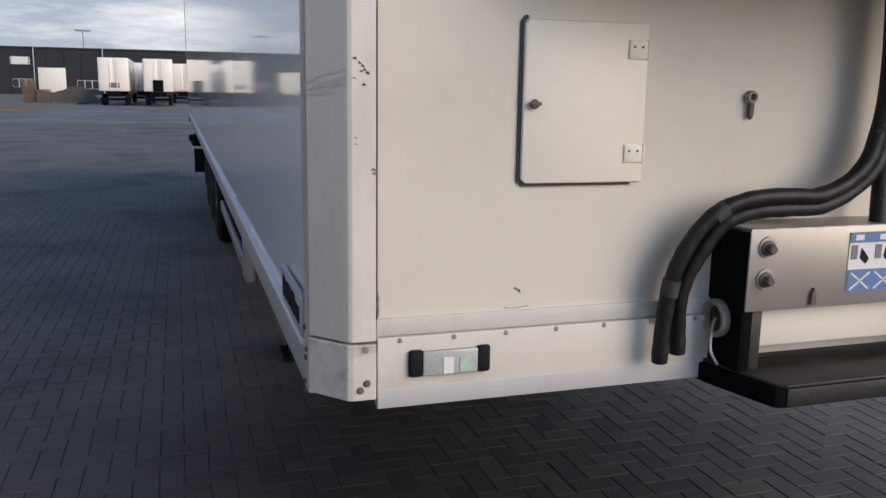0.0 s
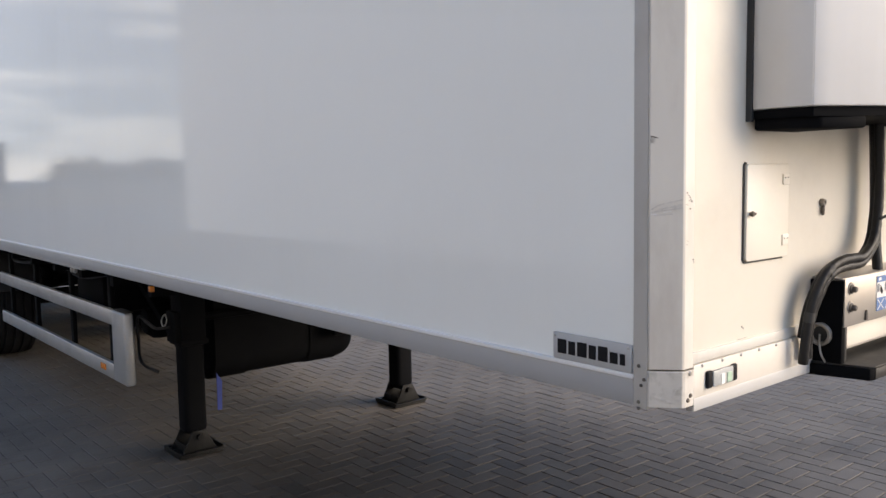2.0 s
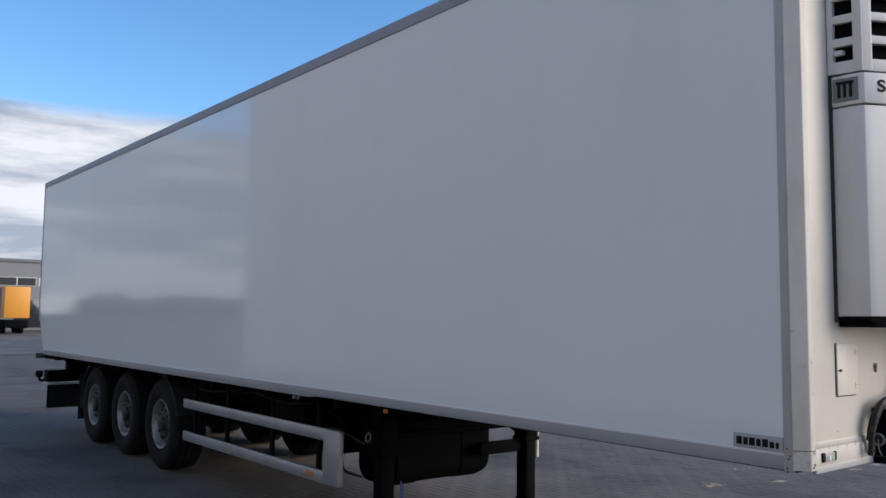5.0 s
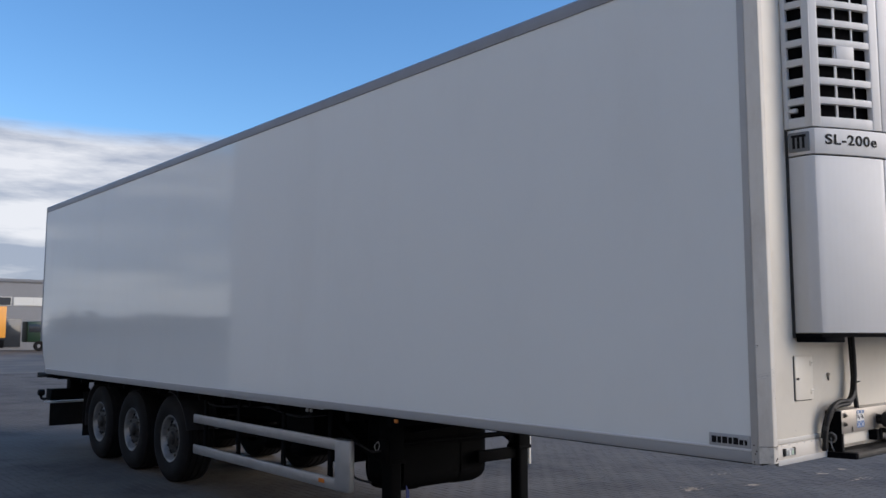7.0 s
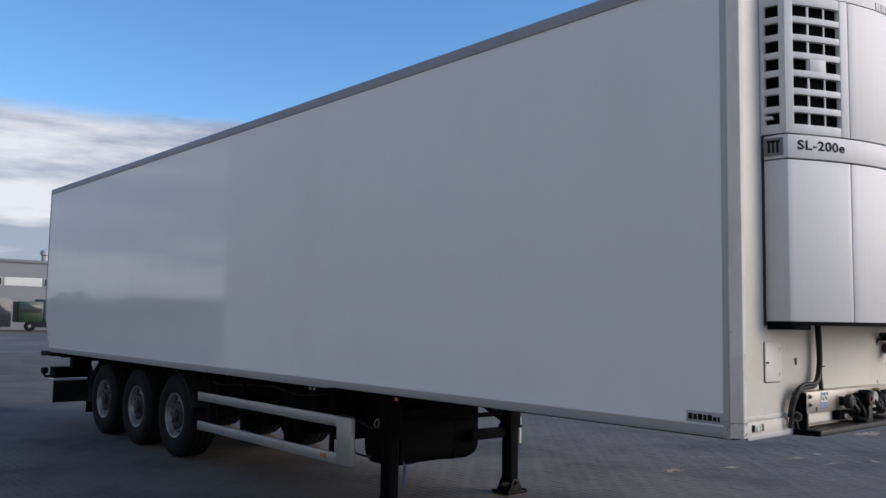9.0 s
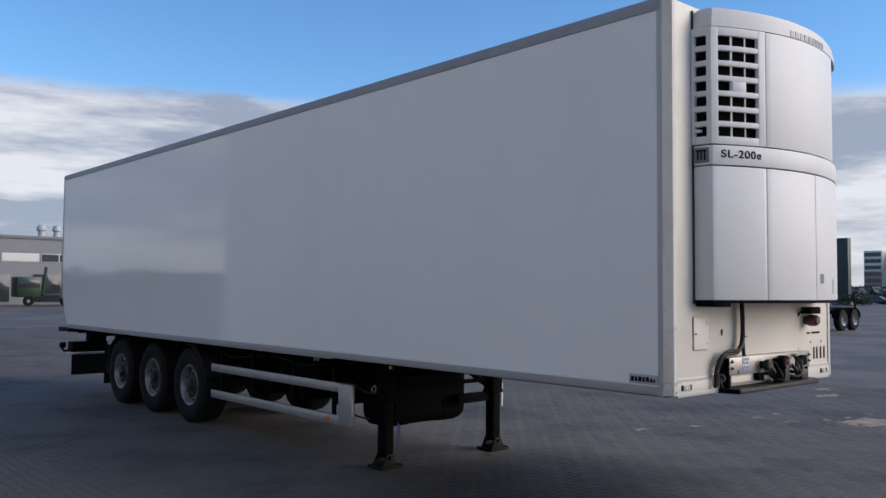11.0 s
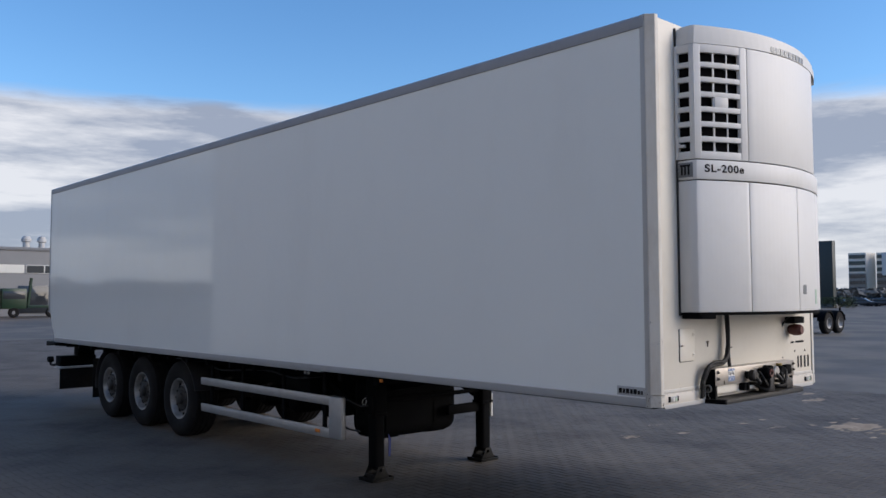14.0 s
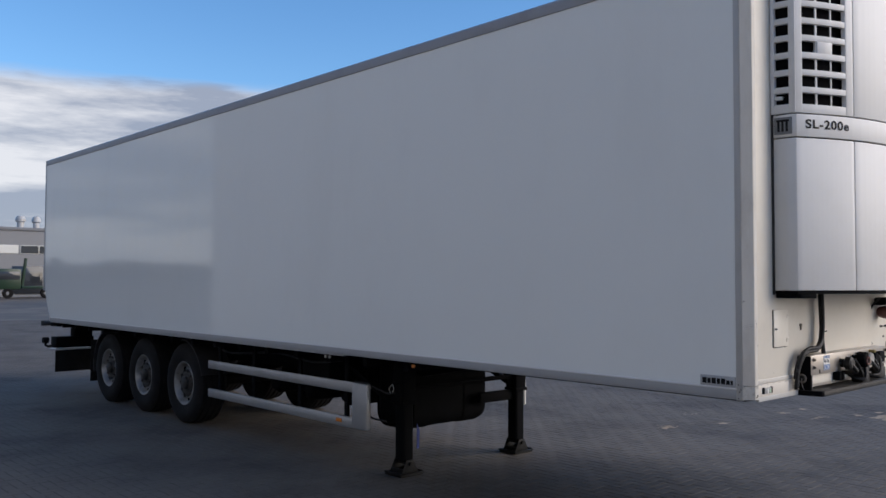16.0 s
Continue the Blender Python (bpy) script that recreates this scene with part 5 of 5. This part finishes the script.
part("upright", rod((37.3, 12.95, 1.0), (37.3, 12.95, 1.35), 0.05), BLACK, rig)
rig.location, rig.rotation_euler = (39.0, 16.3, 0), (0, 0, radians(90))

totem = thing("totem_sign", (132.6, 54.8, 0), "tall dark green slab-shaped sign tower", "sign tower")
part("slab", box(132.0, 133.2, 53.65, 55.95, 0, 10.85, 0.05), TOTEM, totem)
part("plinth", box(131.6, 133.6, 53.4, 56.2, 0, 0.5, 0.03), CLADG, totem)


def hedge(x0, x1, y0, y1, h, seed, label):
    r = random.Random(seed)
    vs, fs = [], []
    for _ in range(int(900)):
        c = Vector((r.uniform(x0, x1), r.uniform(y0, y1), h * r.random() ** 0.6))
        a, b = r.uniform(0, 6.28), r.uniform(-0.9, 0.9)
        u = Vector((math.cos(a), math.sin(a), b)) * 0.16
        v = Vector((-math.sin(a), math.cos(a), r.uniform(-0.6, 0.9))) * 0.11
        n = len(vs)
        vs += [c - u, c - v, c + u, c + v]
        fs.append((n, n + 1, n + 2, n + 3))
    me = bpy.data.meshes.new("hedge")
    me.from_pydata(vs, [], fs)
    me.materials.append(LEAF)
    return tagged(new("hedge", me), label, "hedge", kind="stuff")


hedge(128, 131, 49.5, 54.6, 1.7, 3, "low dark green hedge along the yard edge")


def car(x, y, mat, label):
    c = thing("parked_car", (x, y, 0), label, "car", "parked cars")
    part("body", prism([(y - 2.1, 0.35), (y + 2.1, 0.35), (y + 2.1, 0.8), (y + 1.4, 0.95), (y - 1.2, 0.98), (y - 2.1, 0.85)], "x", x - 0.88, x + 0.88, 0.08), mat, c)
    part("cabin", prism([(y - 1.3, 0.95), (y + 1.5, 0.95), (y + 0.9, 1.45), (y - 0.5, 1.47)], "x", x - 0.78, x + 0.78, 0.06), GLASS, c)
    part("roof", prism([(y - 0.55, 1.44), (y + 0.95, 1.42), (y + 0.85, 1.48), (y - 0.45, 1.5)], "x", x - 0.74, x + 0.74, 0.02), mat, c)
    for dy in (-1.35, 1.35):
        for s in (-1, 1):
            part("wheel", lathe([(0.12, -0.1), (0.29, -0.11), (0.32, -0.08), (0.32, 0.08), (0.29, 0.11), (0.12, 0.1)], (x + s * 0.78, y + dy, 0.32), "x", 16), RUBBER, c)


for k in range(30):
    car(150 + (k % 3) * 7.5, 36 + 1.35 * k + 2.1 * (k % 3), CARBLUE if k % 3 else CARGREY, "dark blue car in a far parking row" if k % 3 else "dark grey car in a far parking row")


def office(x, y, w, d, storeys, label):
    """A far block: tan lower storeys, white upper ones with ribbons of teal glass."""
    o = thing("office_block", (x + d / 2, y + w / 2, 0), label, "building", "far office blocks")
    part("wall", box(x, x + d, y, y + w, 0, storeys * 3.2 + 0.5), WHITE, o, smooth=False)
    part("lower_front", box(x - 0.15, x, y, y + w, 0, 3.2 * 4, 0.02), TAN, o)
    for k in range(1, storeys):
        band_ = part("window", box(x - 0.30, x - 0.16, y + 0.3, y + w - 0.3, 3.2 * k + 0.9, 3.2 * k + 2.8, 0.02), CLADG, o)
        for j in range(int((w - 0.6) / 1.5)):
            part("pane", box(x - 0.36, x - 0.30, y + 0.4 + 1.5 * j, y + 1.8 + 1.5 * j, 3.2 * k + 1.0, 3.2 * k + 2.7), TEAL if k > 3 else GLASS, band_, smooth=False)
    return o


office(424, 159.0, 8.4, 12, 7, "white office block with teal window bands")
office(430, 151.2, 5.2, 12, 7, "narrow white office block with dark window bands")
office(426, 140.7, 8.0, 12, 7, "white office block with blue banners before it")
for k in range(3):
    f = thing("flagpole", (400, 130.0 + 5.0 * k, 0), "flagpole with a blue and white banner", "flag", "flagpoles")
    part("pole", rod((400, 130.0 + 5.0 * k, 0), (400, 130.0 + 5.0 * k, 22), 0.14, r2=0.08), CLADL, f)
    part("banner", box(399.96, 400.0, 130.1 + 5.0 * k, 133.0 + 5.0 * k, 11.0, 21.5, 0.0), BLUEP if k % 2 else WHITEP, f, smooth=False)

# far tree line, all round
r = random.Random(11)
tvs, tfs = [], []
for k in range(260):
    a, far = r.uniform(0, 2 * math.pi), r.uniform(420, 560)
    if k % 2:                                        # a nearer belt beyond the yard's corner
        a, far = radians(r.uniform(105, 140)), r.uniform(240, 300)
    if k % 4 == 2:                                   # low trees behind the parked cars
        a, far = radians(r.uniform(8, 27)), r.uniform(250, 330)
    c0 = Vector((far * math.cos(a), far * math.sin(a), 0))
    hgt, wid = (r.uniform(2.0, 4.2), r.uniform(4, 9)) if k % 4 == 2 else (r.uniform(4.5, 7.5), r.uniform(5, 10))
    for _ in range(110):
        c = c0 + Vector((r.gauss(0, wid * 0.4), r.gauss(0, wid * 0.4), hgt * (0.25 + 0.75 * r.random())))
        b, e = r.uniform(0, 6.28), r.uniform(-0.8, 0.8)
        u = Vector((math.cos(b), math.sin(b), e)) * r.uniform(0.5, 1.1)
        v = Vector((-math.sin(b), math.cos(b), r.uniform(-0.7, 0.9))) * r.uniform(0.4, 0.9)
        n = len(tvs)
        tvs += [c - u, c - v, c + u, c + v]
        tfs.append((n, n + 1, n + 2, n + 3))
tree_me = bpy.data.meshes.new("far_trees")
tree_me.from_pydata(tvs, [], tfs)
tree_me.materials.append(FARLEAF)
tagged(new("far_trees", tree_me), "distant belt of dark trees on the horizon", "trees", kind="stuff")
